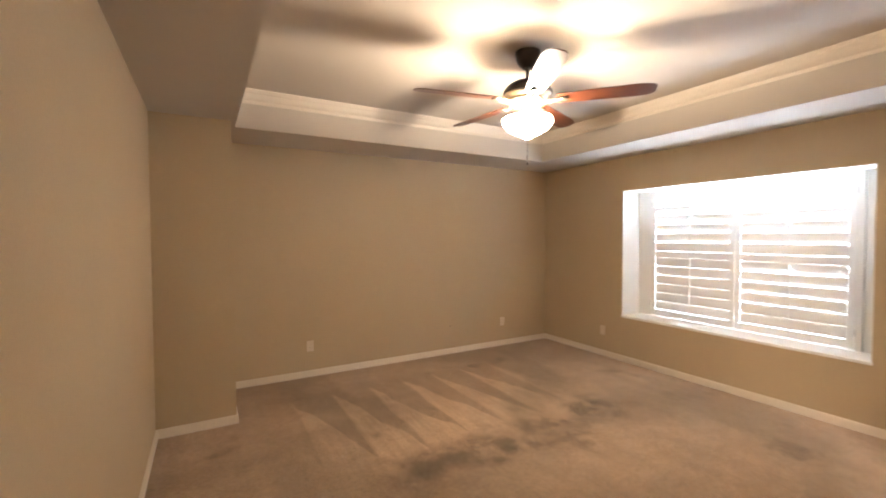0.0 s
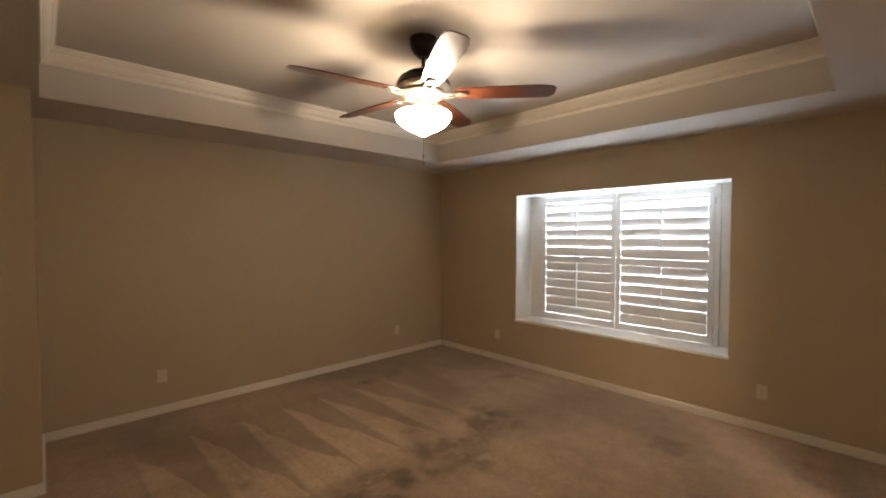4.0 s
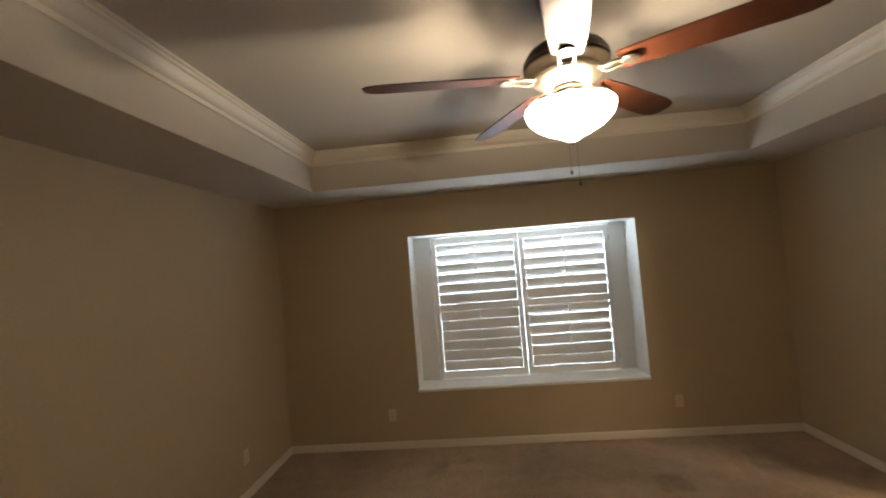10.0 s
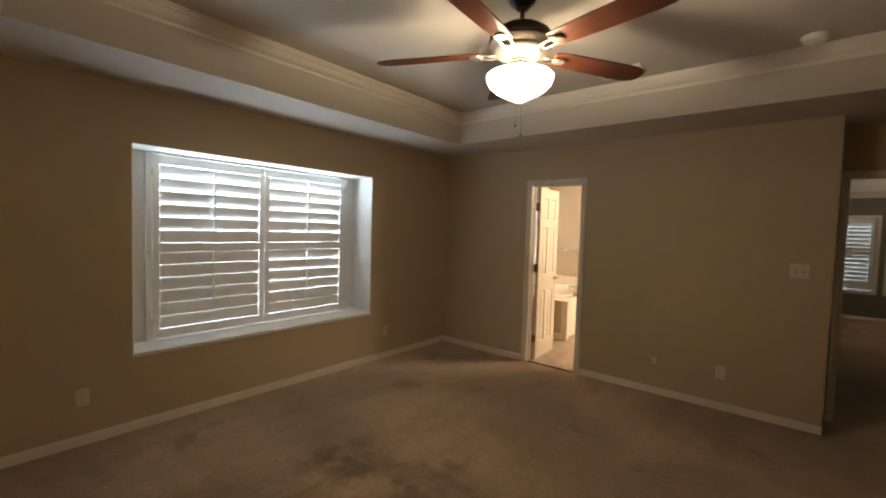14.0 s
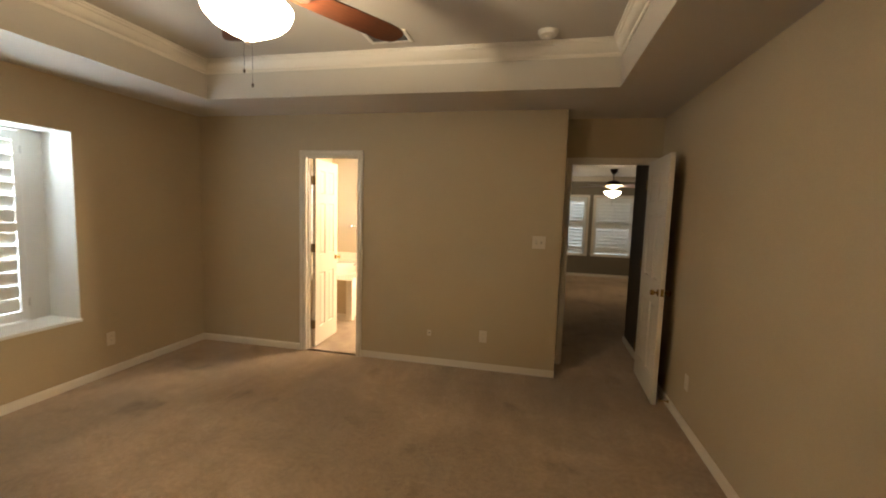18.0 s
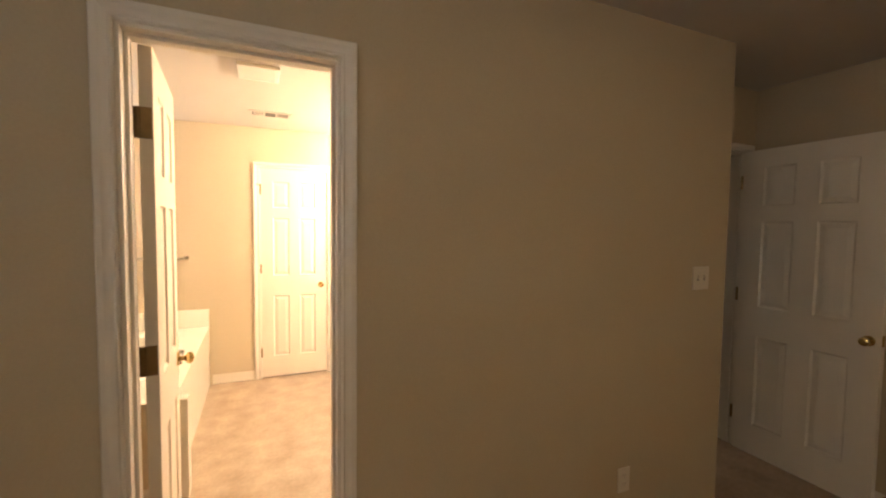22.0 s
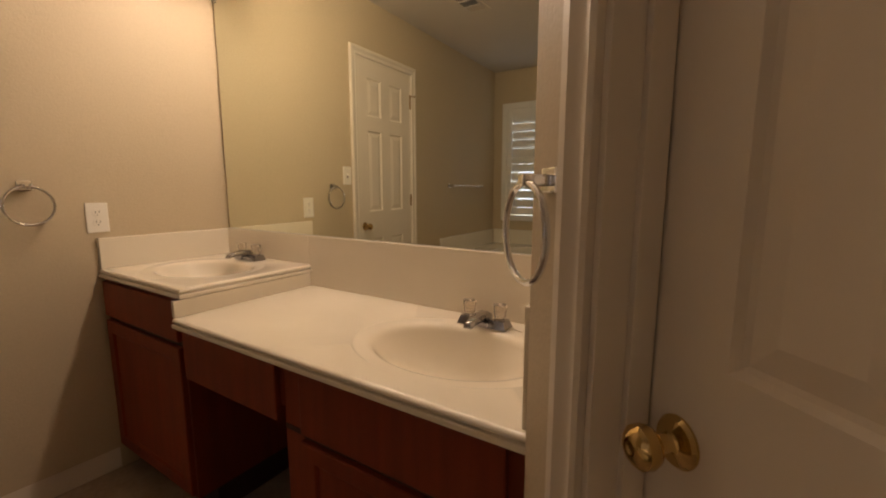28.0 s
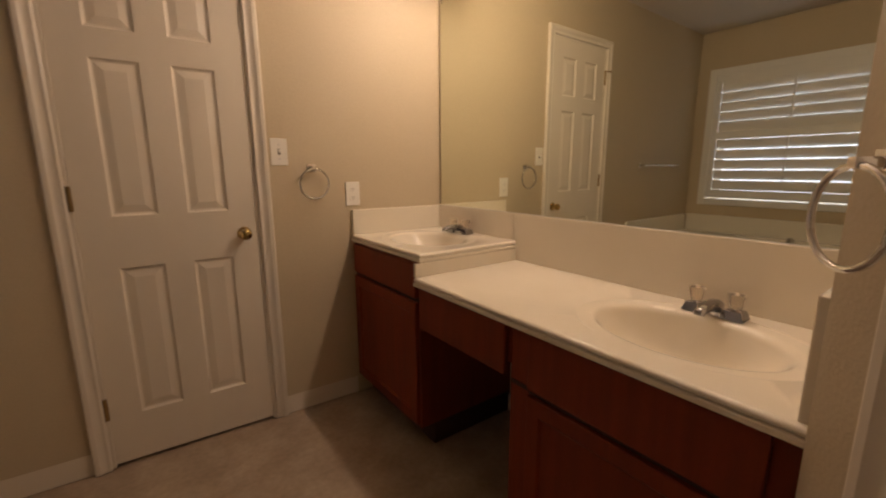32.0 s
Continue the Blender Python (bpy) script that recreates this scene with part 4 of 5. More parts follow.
def vent(m, wide, long, label, slats=8, bars=2, fin=M_VENTDARK, rim=M_VENT, sides=None):
    """A ceiling register; with sides, its outer thirds have paler fins that run across."""
    v = thing("ceiling_vent", m, label, "vent")
    b = bmesh.new()
    box(b, -wide / 2 + 0.02, wide / 2 - 0.02, -long / 2 + 0.02, long / 2 - 0.02, -0.003, -0.001)
    part("backing", b, M_VENTDARK, v)
    f = 0.028
    b = bmesh.new()
    for x0, x1, y0, y1 in ((-wide / 2, wide / 2, -long / 2, -long / 2 + f), (-wide / 2, wide / 2, long / 2 - f, long / 2), (-wide / 2, -wide / 2 + f, -long / 2 + f, long / 2 - f), (wide / 2 - f, wide / 2, -long / 2 + f, long / 2 - f)):
        box(b, x0, x1, y0, y1, -0.012 if sides is None else -0.008, -0.0005, 0.003)
    part("frame", b, rim, v)
    for k in range(bars):
        x = -wide / 2 + f + (wide - 2 * f) * (k + 1) / (bars + 1)
        b = bmesh.new()
        box(b, x - 0.006, x + 0.006, -long / 2 + f, long / 2 - f, -0.011, -0.003)
        part("bar", b, rim, v)
    first = None
    reach = wide / 2 - f if sides is None else (wide / 2 - f) / 3 - 0.006
    for k in range(slats):
        at = Matrix.Translation((0, -long / 2 + f + (long - 2 * f) * (k + 0.5) / slats, -0.006)) @ Matrix.Rotation(radians(48), 4, "X")
        if first is None:
            b = bmesh.new()
            box(b, -reach, reach, -0.005, 0.005, -0.0006, 0.0006)
            first = part("slat", b, fin, v)
            first.matrix_basis = at
        else:
            again(first, v, at)
    across = None
    for side in (-1, 1) if sides else ():
        for k in range(6):
            at = Matrix.Translation((side * (reach + 0.018 + (2 * reach - 0.012) * k / 5), 0, -0.007)) @ Matrix.Rotation(radians(side * 28), 4, "Y")
            if across is None:
                b = bmesh.new()
                box(b, -0.0065, 0.0065, -long / 2 + f, long / 2 - f, -0.0006, 0.0006)
                across = part("slat", b, sides, v)
                across.matrix_basis = at
            else:
                again(across, v, at)
    return v


vent(pose(1.97, 0.88, TRAY - 0.0005), 0.33, 0.20, "white steel air vent with dark slats in the tray ceiling")
vent(pose(2.755, -2.48, ZB - 0.0005), 0.33, 0.17, "white steel air vent in the bathroom ceiling", 11, 2, M_VENTFIN, M_CEIL, M_VENTMID)
ef = thing("exhaust_fan", pose(2.842, -1.455, ZB - 0.0005), "white plastic bathroom exhaust fan cover", "exhaust fan")
b = bmesh.new()
box(b, -0.115, 0.115, -0.124, 0.124, -0.022, 0, 0.006)
part("cover", b, M_PLATE, ef)
for k in range(9):
    b = bmesh.new()
    box(b, -0.090, 0.090, -0.10 + k * 0.0245, -0.090 + k * 0.0245, -0.0238, -0.0215, 0.001)
    part("louvre", b, M_PLATE, ef)
sd = thing("smoke_detector", pose(0.835, 0.80, TRAY - 0.0005), "round white smoke detector on the tray ceiling", "smoke detector")
b = bmesh.new()
lathe(b, [(0, 0), (0.070, 0), (0.070, -0.012), (0.064, -0.016), (0.060, -0.030), (0.040, -0.038), (0.0, -0.039)], 32)
part("body", b, M_PLATE, sd, smooth=35)
b = bmesh.new()
lathe(b, [(0.018, -0.0385), (0.018, -0.043), (0.0, -0.044)], 18)
part("test_button", b, M_PLATE, sd)

# ---- plates ----


def outlet(m, label="off-white duplex outlet on the wall", plate=M_ALMOND):
    o = thing("wall_outlet", m, label, "outlet")
    b = bmesh.new()
    box(b, -0.036, 0.036, -0.058, 0.058, 0.0005, 0.006, 0.003)
    part("cover_plate", b, plate, o)
    for z in (-0.0195, 0.0195):
        b = bmesh.new()
        lathe(b, [(0, 0.0055), (0.0165, 0.0055), (0.0165, 0.008), (0.0, 0.008)], 16, Matrix.Translation((0, z, 0)))
        part("receptacle", b, plate, o)
        b = bmesh.new()
        for x in (-0.006, 0.006):
            box(b, x - 0.0012, x + 0.0012, z - 0.001, z + 0.008, 0.0078, 0.0084)
        box(b, -0.002, 0.002, z - 0.010, z - 0.006, 0.0078, 0.0084)
        part("slots", b, M_SHADE, o)
    return o


def switches(m, count, label, dots=False, plate=M_ALMOND, big=1.0):
    o = thing("light_switch", m, label, "light switch")
    w, h = (0.036 + 0.023 * (count - 1)) * big, 0.058 * big
    b = bmesh.new()
    box(b, -w, w, -h, h, 0.0005, 0.006, 0.003)
    part("cover_plate", b, plate, o)
    for k in range(count):
        x = (k - (count - 1) / 2) * 0.046
        b = bmesh.new()
        box(b, x - 0.006, x + 0.006, -0.013, 0.013, 0.005, 0.0065)
        part("toggle_slot", b, M_SHADE if dots else plate, o)
        b = bmesh.new()
        box(b, x - 0.004, x + 0.004, -0.002, 0.011, 0.006, 0.016, 0.0015)
        part("toggle", b, plate, o)
        b = bmesh.new()
        for z in (-0.03, 0.03):
            lathe(b, [(0, 0.005), (0.003, 0.005), (0.0025, 0.0068), (0, 0.0068)], 8, Matrix.Translation((x, z, 0)))
        part("screws", b, M_STEEL, o)
    return o


outlet(plane(1.045, YN, -1, 0, 0, -1) @ Matrix.Translation((0, 0.335, 0)))
outlet(plane(3.66, YN, -1, 0, 0, -1) @ Matrix.Translation((0, 0.335, 0)))
outlet(plane(XE, 3.71, 0, -1, -1, 0) @ Matrix.Translation((0, 0.325, 0)))
outlet(plane(XE, 1.0, 0, -1, -1, 0) @ Matrix.Translation((0, 0.32, 0)))
outlet(plane(1.295, YS, 1, 0, 0, 1) @ Matrix.Translation((0, 0.335, 0)))
outlet(plane(0.25, -7.0, 1, 0, 0, 1) @ Matrix.Translation((0, 0.36, 0)), "off-white duplex outlet under the den window")
outlet(plane(XW, 0.617, 0, 1, 1, 0) @ Matrix.Translation((0, 0.345, 0)))
switches(plane(0.816, YS, 1, 0, 0, 1) @ Matrix.Translation((0, 1.268, 0)), 2, "off-white double light switch on the wall by the hall", True)
switches(plane(2.5, -0.352, 0, 1, 1, 0) @ Matrix.Translation((0, 1.256, 0)), 2, "white double light switch just inside the bathroom", True, M_PLATE, 1.08)
switches(south(2.11, 1.26), 1, "white single switch beside the closet door", True, M_PLATE)
outlet(south(1.775, 1.064), "white outlet above the vanity", M_PLATE)


def jack(m, plate):
    j = thing("cable_jack", m, "small off-white wall jack plate with a dark hole", "wall jack")
    b = bmesh.new()
    box(b, -0.02, 0.02, -0.03, 0.03, 0.0005, 0.005, 0.002)
    part("cover_plate", b, plate, j)
    b = bmesh.new()
    lathe(b, [(0, 0.0048), (0.006, 0.0048), (0.005, 0.007), (0.002, 0.007), (0, 0.005)], 12)
    part("jack_hole", b, M_SLOT, j)


jack(plane(1.83, YS, 1, 0, 0, 1) @ Matrix.Translation((0, 0.322, 0)), M_ALMOND)
jack(plane(2.814, YN, -1, 0, 0, -1) @ Matrix.Translation((0, 0.360, 0)), M_WALL)
ds = thing("door_stop", plane(XW + 0.014, 0.30, 0, 1, 1, 0) @ Matrix.Translation((0, 0.055, 0)), "brass spring door stop on the skirting", "door stop")
b = bmesh.new()
lathe(b, [(0, 0), (0.012, 0), (0.012, 0.006), (0.005, 0.010), (0.005, 0.060), (0.009, 0.062), (0.009, 0.075), (0, 0.076)], 14)
part("post", b, M_BRASS, ds)

# ---- vanity ----
CF, CL, CH = 1.818, 0.771, 0.860     # counter front, low and high tops
YH = -2.396                          # where the counter steps up


def counter(name, y0, y1, top, bowl, label, left_side, x1):
    """A moulded counter with an oval basin: x from the wall to its front edge."""
    c = thing(name, pose(0, 0, 0), label, "counter top")
    cx, cy, rx, ry, deep = bowl
    x0, n = XM + 0.002, 64
    b = bmesh.new()
    edge, rim = [], []
    for k in range(n):
        a = 2 * math.pi * (k + 0.5) / n
        dx, dy = math.cos(a), math.sin(a)
        s = min((x1 - 0.012 - cx) / dx if dx > 0 else (x0 - cx) / dx, (y1 - cy) / dy if dy > 0 else (y0 - cy) / dy)
        edge.append(b.verts.new((cx + dx * s, cy + dy * s, top)))
        rim.append((dx, dy))
    for q, (x, y) in enumerate(((x0, y0), (x0, y1), (x1 - 0.012, y0), (x1 - 0.012, y1))):
        v = min(edge, key=lambda e: (e.co.x - x) ** 2 + (e.co.y - y) ** 2)
        v.co.x, v.co.y = x, y
    rows = [edge]
    lip = [(1.32, 0.0), (1.31, -0.0014), (1.27, -0.0018), (1.13, -0.0022), (1.07, -0.0042), (1.03, -0.0085)]
    for f, h in lip + [(f, -0.015 - 0.116 * (1 - f ** 2.3)) for f in (1.0, 0.98, 0.95, 0.91, 0.86, 0.79, 0.70, 0.58, 0.44, 0.28, 0.09)]:
        back = 0.52 * rx * max(0.0, 1 - f)
        rows.append([b.verts.new((cx - back + dx * rx * f, cy + dy * ry * f, top + h * deep / 0.131)) for dx, dy in rim])
    for r, q in zip(rows, rows[1:]):
        for k in range(n):
            b.faces.new((r[k], r[(k + 1) % n], q[(k + 1) % n], q[k]))
    b.faces.new(rows[-1])
    part("top", b, M_MARBLE, c, smooth=40)
    b = bmesh.new()
    sweep(b, [(x1 - 0.012, y0), (x1 - 0.012, y1)] + ([(x0, y1)] if left_side else []), [(0, top), (-0.004, top - 0.001), (-0.008, top - 0.004), (-0.010, top - 0.008), (-0.010, top - 0.011), (-0.003, top - 0.0125), (-0.003, top - 0.0165), (-0.011, top - 0.018), (-0.013, top - 0.021), (-0.013, top - 0.030), (-0.008, top - 0.034), (0, top - 0.034)])
    part("front_edge", b, M_MARBLE, c, "cream moulded front edge", 30)
    b = bmesh.new()
    for a0, a1, c0, c1 in ((x0, cx - rx - 0.012, y0, y1), (cx + rx + 0.012, x1 - 0.012, y0, y1), (cx - rx - 0.012, cx + rx + 0.012, y0, cy - ry - 0.012), (cx - rx - 0.012, cx + rx + 0.012, cy + ry + 0.012, y1)):
        box(b, a0, a1, c0, c1, top - 0.034, top - 0.032)
    part("underside", b, M_MARBLE, c)
    b = bmesh.new()
    lathe(b, [(0, 0), (0.021, 0), (0.021, 0.003), (0.016, 0.004), (0.013, 0.001), (0, 0.001)], 22, Matrix.Translation((cx - 0.52 * rx, cy, top - deep + 0.0015)))
    drain = part("drain", b, M_CHROMED, c, "dark chrome drain", 40)
    b = bmesh.new()
    lathe(b, [(0, 0.0015), (0.0145, 0.0015), (0.0145, 0.0035), (0.006, 0.0045), (0, 0.005)], 18, Matrix.Translation((cx - 0.52 * rx, cy, top - deep + 0.0015)))
    part("stopper", b, M_SLOT, drain, "dark drain stopper")
    return c


c_high = counter("countertop", YBS - 0.014, YH, CH, (1.535, -2.71, 0.160, 0.200, 0.13), "raised cream cultured marble vanity top with an oval basin", True, CF - 0.026)
c_low = counter("countertop", YH + 0.003, PY - 0.002, CL, (1.532, -1.53, 0.163, 0.225, 0.155), "lower cream cultured marble vanity top with an oval basin", False, CF)
b = bmesh.new()
box(b, XM + 0.001, XM + 0.018, YBS + 0.02, YH, CH, 0.984, 0.003)
part("backsplash", b, M_MARBLE, c_high)
b = bmesh.new()
box(b, 0.001, CF - 0.032 - XM, CH, 0.984, -0.0005, 0.020, 0.003)
bmesh.ops.transform(b, matrix=SOUTH, verts=b.verts)
part("side_splash", b, M_MARBLE, c_high)
b = bmesh.new()
box(b, XM + 0.02, CF - 0.006, YH - 0.004, YH + 0.012, CL + 0.0005, CH - 0.034, 0.002)
part("step_face", b, M_MARBLE, c_low)
b = bmesh.new()
box(b, XM + 0.001, XM + 0.018, YH, PY - 0.02, CL, 0.984, 0.003)
part("backsplash", b, M_MARBLE, c_low)
b = bmesh.new()
box(b, XM + 0.001, CF - 0.02, PY - 0.020, PY - 0.002, CL, 0.988, 0.003)
part("side_splash", b, M_MARBLE, c_low)

FX = CF - 0.045    # cabinet fronts


def front(parent, name, y0, y1, z0, z1, panel=False):
    """A drawer or door front on the face of a cabinet."""
    b = bmesh.new()
    if not panel:
        box(b, FX, FX + 0.018, y0, y1, z0, z1, 0.004)
        return part(name, b, M_CABINET, parent)
    s = 0.055
    rings = []
    for inset, out in ((0, 0.0), (0, 0.015), (0.003, 0.018), (s - 0.008, 0.018), (s, 0.011), (s, 0.0)):
        rings.append([b.verts.new((FX + out, y, z)) for y, z in ((y0 + inset, z0 + inset), (y1 - inset, z0 + inset), (y1 - inset, z1 - inset), (y0 + inset, z1 - inset))])
    for r, q in zip(rings, rings[1:] + rings[:1]):
        for k in range(4):
            b.faces.new((r[k], r[(k + 1) % 4], q[(k + 1) % 4], q[k]))
    ob = part(name, b, M_CABINET, parent)
    b = bmesh.new()
    box(b, FX, FX + 0.010, y0 + s - 0.004, y1 - s + 0.004, z0 + s - 0.004, z1 - s + 0.004)
    part("inset_panel", b, M_CABINET, ob)
    return ob


def cabinet(y0, y1, top, label):
    v = thing("vanity_cabinet", pose(0, 0, 0), label, "cabinet")
    for name, x0, x1, a0, a1, z0, z1 in (("back_panel", XM + 0.002, XM + 0.014, y0, y1, 0.10, top), ("face_frame", FX - 0.019, FX, y0, y1, 0.10, top), ("side_panel", XM + 0.014, FX - 0.019, y0, y0 + 0.016, 0.10, top),
                                         ("side_panel", XM + 0.014, FX - 0.019, y1 - 0.016, y1, 0.10, top), ("bottom_panel", XM + 0.014, FX - 0.019, y0 + 0.016, y1 - 0.016, 0.10, 0.116)):
        b = bmesh.new()
        box(b, x0, x1, a0, a1, z0, z1)
        part(name, b, M_CABINET, v)
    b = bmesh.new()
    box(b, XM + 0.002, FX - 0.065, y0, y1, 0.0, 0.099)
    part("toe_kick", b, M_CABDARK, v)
    return v


v1 = cabinet(YBS - 0.012, YH - 0.02, CH - 0.035, "cherry vanity cabinet under the raised basin")
front(v1, "drawer_front", YBS + 0.003, YH - 0.03, 0.675, CH - 0.045)
front(v1, "cabinet_door", YBS + 0.003, YH - 0.03, 0.115, 0.655, True)
v2 = cabinet(-1.905, PY - 0.003, CL - 0.035, "cherry vanity cabinet under the lower basin")
front(v2, "drawer_front", -1.825, PY - 0.05, 0.555, CL - 0.045)
front(v2, "cabinet_door", -1.825, PY - 0.05, 0.115, 0.535, True)
# thin dark strips put the shade of the gaps between fronts into colour
for v, y0, y1, z0, z1 in ((v1, YBS + 0.001, YH - 0.026, 0.653, 0.677), (v2, -1.83, PY - 0.045, 0.533, 0.557), (v2, -1.9045, -1.827, 0.54, 0.555)):
    b = bmesh.new()
    box(b, FX - 0.001, FX + 0.002, y0, y1, z0, z1)
    part("gap_shade_strip", b, M_CABDARK, v)
b = bmesh.new()
box(b, XM + 0.03, FX, YH - 0.018, -1.907, 0.60, CL - 0.035)
part("drawer_box", b, M_CABINET, v1)
front(v1, "drawer_front", YH + 0.0, -1.92, 0.56, CL - 0.045)
b = bmesh.new()
box(b, XM + 0.0015, XM + 0.014, YH - 0.018, -1.907, 0.0005, 0.085, 0.003)
tagged(finish("baseboard", b, M_TRIM), "white skirting in the knee space", "baseboard", kind="structure")


def faucet(x, y, z, label):
    f = thing("faucet", pose(x, y, z), label, "faucet")
    b = bmesh.new()
    for y0, y1 in ((-0.080, -0.022), (0.022, 0.080)):
        low = [b.verts.new((x, y, 0.0)) for x, y in ((-0.028, y0), (0.028, y0), (0.028, y1), (-0.028, y1))]
        top = [b.verts.new((x * 0.7, (y0 + y1) / 2 + (y - (y0 + y1) / 2) * 0.7, 0.024)) for x, y in ((-0.028, y0), (0.028, y0), (0.028, y1), (-0.028, y1))]
        b.faces.new(top)
        b.faces.new(low)
        for j in range(4):
            b.faces.new((low[j], low[(j + 1) % 4], top[(j + 1) % 4], top[j]))
    box(b, -0.022, 0.022, -0.023, 0.023, 0.0, 0.014, 0.003)
    part("base", b, M_CHROMED, f, "chrome base with two raised blocks")
    b = bmesh.new()
    rows = []
    for x, w, z0, z1 in ((-0.022, 0.016, 0.012, 0.034), (0.0, 0.019, 0.014, 0.044), (0.035, 0.018, 0.022, 0.046), (0.075, 0.015, 0.024, 0.042), (0.102, 0.013, 0.018, 0.034), (0.108, 0.011, 0.018, 0.026)):
        rows.append([b.verts.new((x, y, z)) for y, z in ((-w, z0), (w, z0), (w, z1 - 0.006), (w * 0.6, z1), (-w * 0.6, z1), (-w, z1 - 0.006))])
    for r, q in zip(rows, rows[1:]):
        for j in range(6):
            b.faces.new((r[j], r[(j + 1) % 6], q[(j + 1) % 6], q[j]))
    b.faces.new(rows[0])
    b.faces.new(rows[-1])
    part("spout", b, M_CHROMED, f, "low chrome spout", 50)
    for y1 in (-0.051, 0.051):
        b = bmesh.new()
        lathe(b, [(0.0, 0.013), (0.020, 0.013), (0.017, 0.026), (0.012, 0.030), (0.0, 0.030)], 18, Matrix.Translation((0, y1, 0)))
        h = part("handle_base", b, M_CHROMED, f, smooth=40)
        b = bmesh.new()
        lathe(b, [(0.0, 0.030), (0.013, 0.030), (0.018, 0.035), (0.020, 0.048), (0.0225, 0.066), (0.020, 0.070), (0.010, 0.071), (0.0, 0.069)], 10, Matrix.Translation((0, y1, 0)))
        part("handle", b, M_ACRYLIC, h, "clear acrylic faceted knob")
    return f


faucet(1.335, -1.535, CL, "chrome faucet with clear acrylic knobs by the lower basin")
faucet(1.325, -2.73, CH, "chrome faucet with clear acrylic knobs by the raised basin")

# mirror
mr = thing("wall_mirror", pose(0, 0, 0), "large frameless wall mirror above the vanity", "mirror")
b = bmesh.new()
box(b, XM + 0.0015, XM + 0.0065, YBS + 0.022, PY - 0.004, 0.986, 2.038)
part("glass", b, M_MIRROR, mr)
b = bmesh.new()
box(b, XM + 0.0010, XM + 0.0095, YBS + 0.022, PY - 0.004, 0.980, 0.9855)
part("bottom_channel", b, M_STEEL, mr)
for y in (YBS + 0.03, -2.2, -1.48):
    b = bmesh.new()
    box(b, XM + 0.0070, XM + 0.0095, y - 0.008, y + 0.008, 2.018, 2.043, 0.001)
    part("clip", b, M_CHROME, mr)

# light bar
LB0, LB1, LZ = -2.69, -1.466, 2.088
lb = thing("vanity_light", pose(0, 0, 0), "chrome light bar with eight lit globe bulbs over the mirror", "wall light")
b = bmesh.new()
box(b, XM + 0.001, XM + 0.030, LB0, LB1, LZ - 0.043, LZ + 0.043, 0.004)
part("back_plate", b, M_SATIN, lb)
for k in range(8):
    y = LB0 + 0.075 + k * (LB1 - LB0 - 0.15) / 7
    turn = Matrix.Translation((XM + 0.030, y, LZ)) @ Matrix.Rotation(radians(90), 4, "Y")
    b = bmesh.new()
    lathe(b, [(0.0, 0.0), (0.030, 0.0), (0.030, 0.004), (0.024, 0.008), (0.024, 0.040), (0.021, 0.044), (0.0, 0.044)], 20, turn)
    s = part("socket", b, M_CHROME, lb, smooth=35)
    b = bmesh.new()
    bmesh.ops.create_uvsphere(b, u_segments=20, v_segments=14, radius=0.0345, matrix=turn @ Matrix.Translation((0, 0, 0.074)))
    part("bulb", b, M_GLOBE, s, "clear glass globe bulb", 180).visible_shadow = False
    b = bmesh.new()
    lathe(b, [(0.0, 0.045), (0.015, 0.047), (0.025, 0.056), (0.0305, 0.069), (0.0305, 0.080), (0.025, 0.093), (0.013, 0.102), (0.0, 0.1045)], 14, turn, False)
    part("filament", b, M_BULB, s, "glowing bulb core", 180)

# towel rings and bar


def towel_ring(m, label):
    t = thing("towel_ring", m, label, "towel ring")
    b = bmesh.new()
    box(b, -0.021, 0.021, -0.017, 0.017, 0.0005, 0.008, 0.003)
    box(b, -0.009, 0.009, -0.008, 0.008, 0.007, 0.047, 0.003)
    part("mount", b, M_CHROME, t)
    b = bmesh.new()
    tube(b, [(0.067 * math.sin(a), -0.070 + 0.067 * math.cos(a), 0.040) for a in (2 * math.pi * k / 40 for k in range(40))], 0.005, 10, closed=True)
    part("ring", b, M_CHROME, t, smooth=60)
    return t


towel_ring(south(1.972, 1.188), "chrome towel ring on the wall above the raised basin")
towel_ring(DIAG @ Matrix.Translation((0.061, 1.190, 0)), "chrome towel ring on the slanting wall by the lower basin")
tb = thing("towel_bar", south(3.76, 1.20), "chrome towel bar on the wall above the bathtub", "towel bar")
for x in (-0.305, 0.305):
    b = bmesh.new()
    box(b, x - 0.018, x + 0.018, -0.018, 0.018, 0.0005, 0.010, 0.003)
    box(b, x - 0.010, x + 0.010, -0.010, 0.010, 0.009, 0.060, 0.003)
    part("bracket", b, M_CHROME, tb)
b = bmesh.new()
tube(b, [(-0.30, 0, 0.050), (0.30, 0, 0.050)], 0.008, 12)
part("bar", b, M_CHROME, tb, smooth=40)

# ---- bathtub ----
TBX, TBY, TBZ = 3.285, -1.268, 0.555
tub = thing("bathtub", pose(0, 0, 0), "cream garden bathtub set in a deck under the window", "bathtub")
b = bmesh.new()
cx, cy, rx, ry, n = (TBX + XE) / 2, (TBY + YBS) / 2, 0.44, 0.66, 56
edge, rim = [], []
for k in range(n):
    a = 2 * math.pi * (k + 0.5) / n
    dx, dy = math.cos(a), math.sin(a)
    s = min(((XE - 0.002 - cx) if dx > 0 else (TBX - cx)) / dx, ((TBY - cy) if dy > 0 else (YBS - 0.07 - cy)) / dy)
    edge.append(b.verts.new((cx + dx * s, cy + dy * s, TBZ)))
    rim.append((dx, dy))
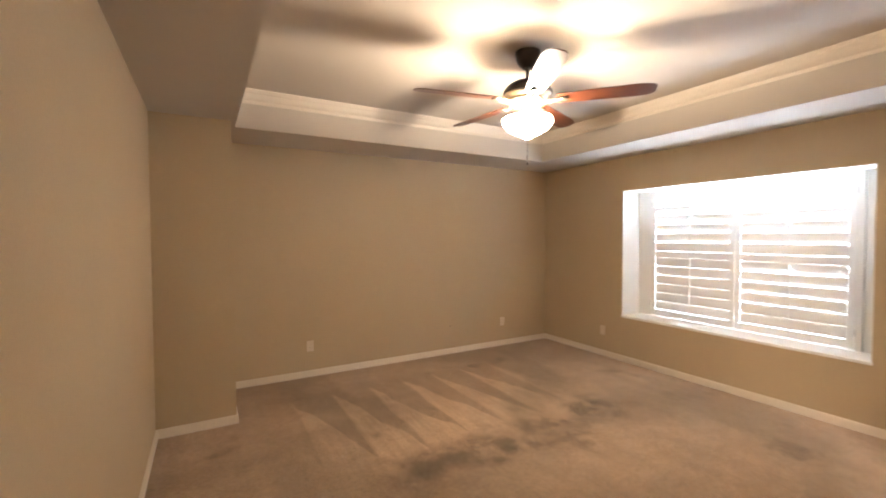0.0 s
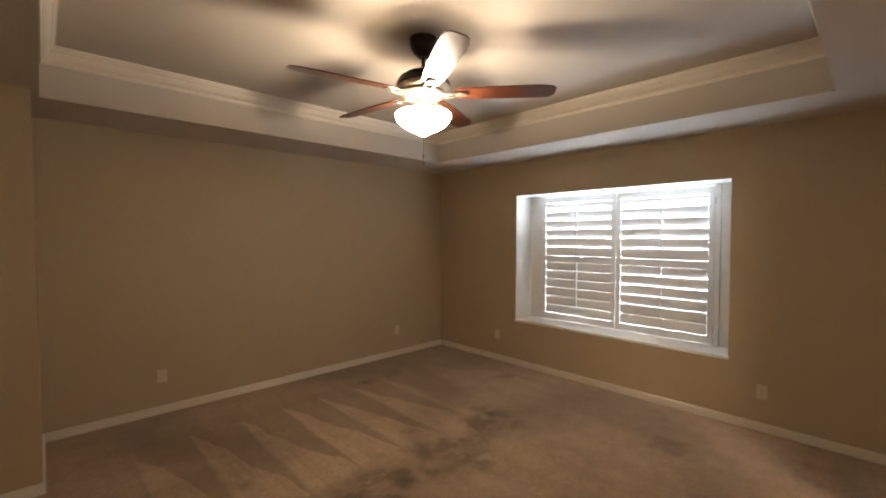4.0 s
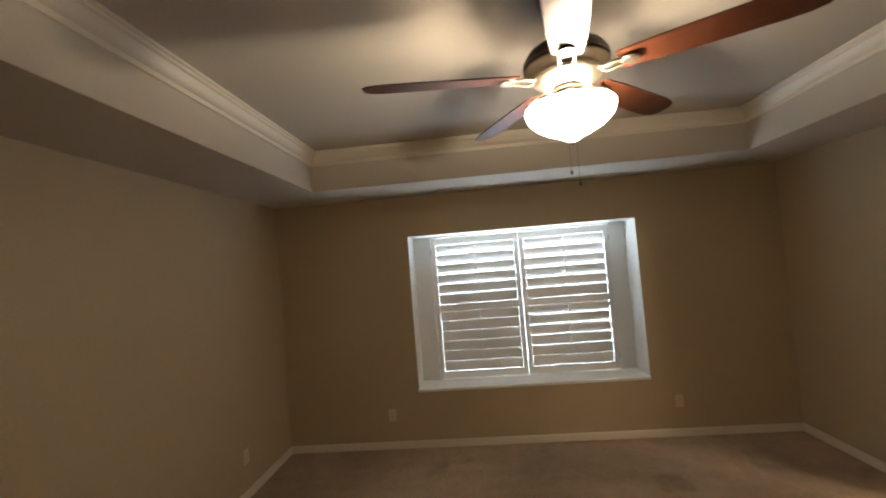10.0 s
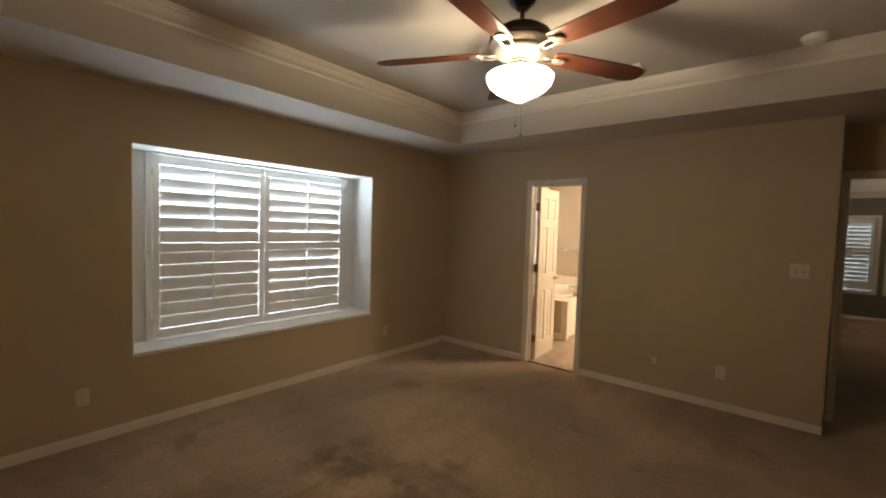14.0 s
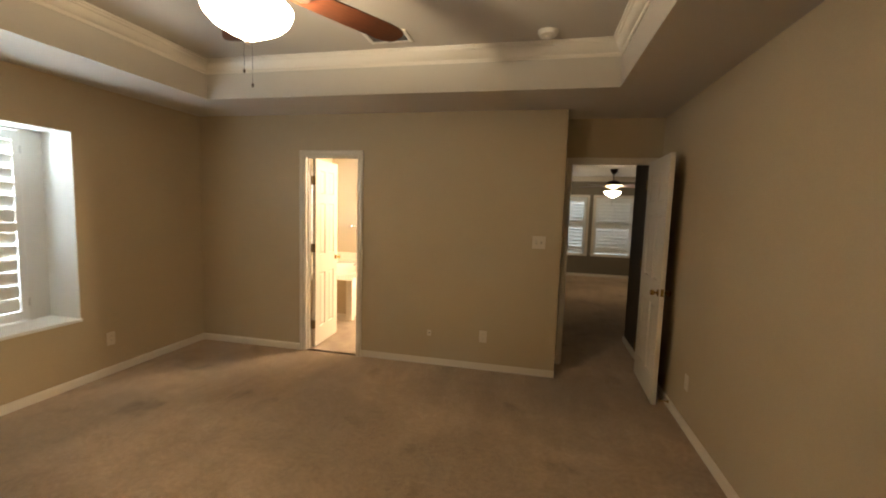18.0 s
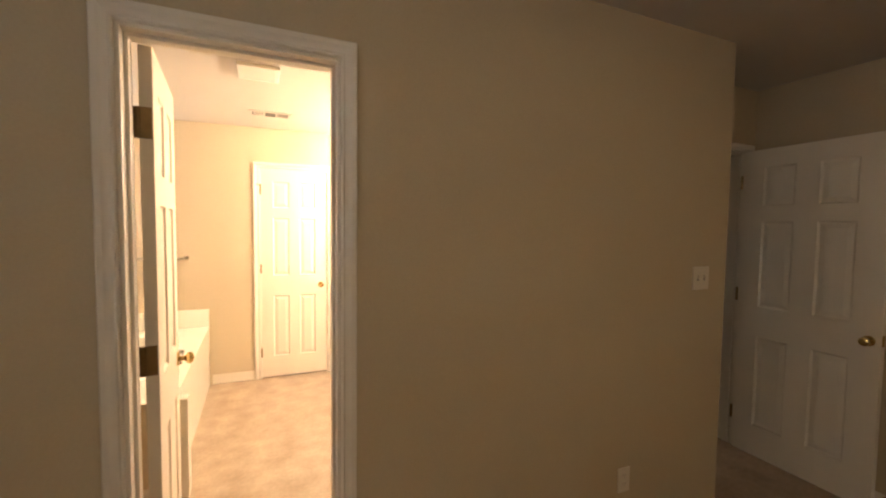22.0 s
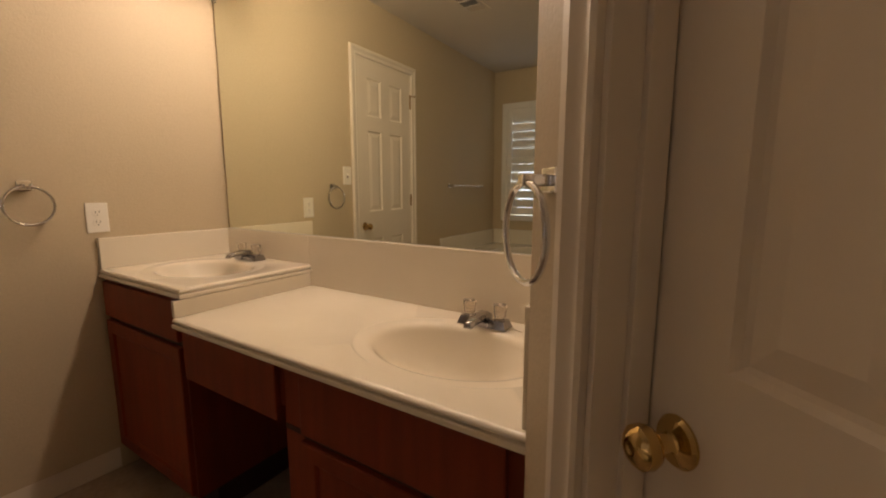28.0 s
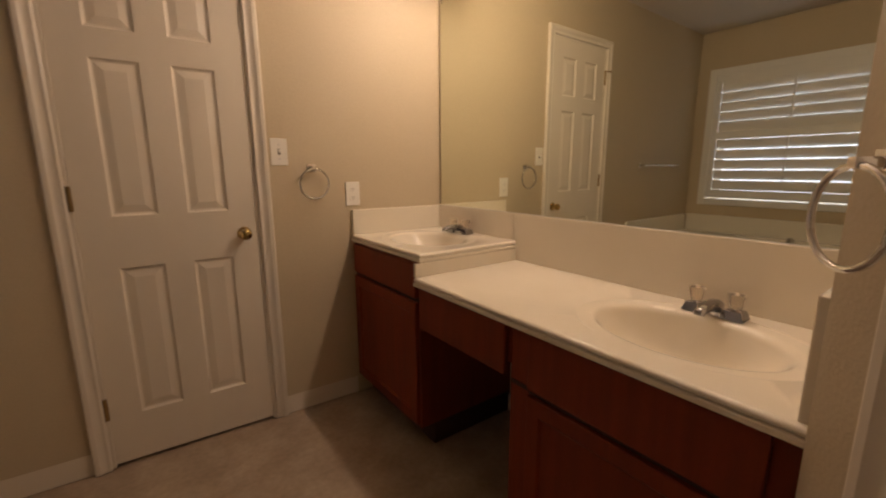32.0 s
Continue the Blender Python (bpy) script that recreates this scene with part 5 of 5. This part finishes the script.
for x, y in ((TBX, TBY), (TBX, YBS - 0.055), (XE - 0.002, TBY), (XE - 0.002, YBS - 0.09)):
    v = min(edge, key=lambda e: (e.co.x - x) ** 2 + (e.co.y - y) ** 2)
    v.co.x, v.co.y = x, y
rows = [edge]
for f, h in ((1.08, 0.0), (1.06, 0.012), (1.0, 0.014), (0.97, 0.0), (0.93, -0.10), (0.86, -0.28), (0.74, -0.36), (0.3, -0.38)):
    rows.append([b.verts.new((cx + dx * rx * f, cy + dy * ry * f, TBZ + h)) for dx, dy in rim])
for r, q in zip(rows, rows[1:]):
    for k in range(n):
        b.faces.new((r[k], r[(k + 1) % n], q[(k + 1) % n], q[k]))
b.faces.new(rows[-1])
part("basin", b, M_TUB, tub, smooth=40)
b = bmesh.new()
box(b, TBX, TBX + 0.02, YBS - 0.055, TBY, 0.0, TBZ - 0.001, 0.004)
part("apron", b, M_TUB, tub)
b = bmesh.new()
box(b, TBX + 0.02, XE - 0.002, TBY - 0.03, TBY, 0.0, TBZ - 0.001)
part("end_panel", b, M_BATH, tub, "pale beige end of the tub deck")
b = bmesh.new()
box(b, TBX - 0.068, TBX - 0.0005, TBY - 0.085, TBY + 0.003, 0.0, TBZ, 0.004)
part("corner_post", b, M_TUB, tub, "white corner post of the deck")
b = bmesh.new()
box(b, TBX - XM, XE - 0.03 - XM, TBZ, 0.72, 0.0015, 0.020, 0.004)
bmesh.ops.transform(b, matrix=SOUTH, verts=b.verts)
box(b, XE - 0.022, XE - 0.0015, YBS - 0.07, TBY, TBZ, 0.72, 0.004)
part("splash", b, M_TUB, tub)
tf = thing("tub_faucet", pose(TBX + 0.085, -1.95, TBZ), "chrome tub faucet with two handles on the deck", "faucet")
b = bmesh.new()
lathe(b, [(0, 0), (0.03, 0), (0.026, 0.02), (0.018, 0.04), (0, 0.04)], 20)
tube(b, [(0, 0, 0.03), (0.01, 0, 0.10), (0.05, 0, 0.14), (0.11, 0, 0.13), (0.14, 0, 0.10)], 0.014, 12)
part("spout", b, M_CHROME, tf, smooth=45)
for y in (-0.11, 0.11):
    b = bmesh.new()
    lathe(b, [(0, 0), (0.027, 0), (0.022, 0.025), (0.026, 0.040), (0.026, 0.060), (0, 0.065)], 12, Matrix.Translation((0, y, 0)))
    part("handle", b, M_CHROME, tf, smooth=40)
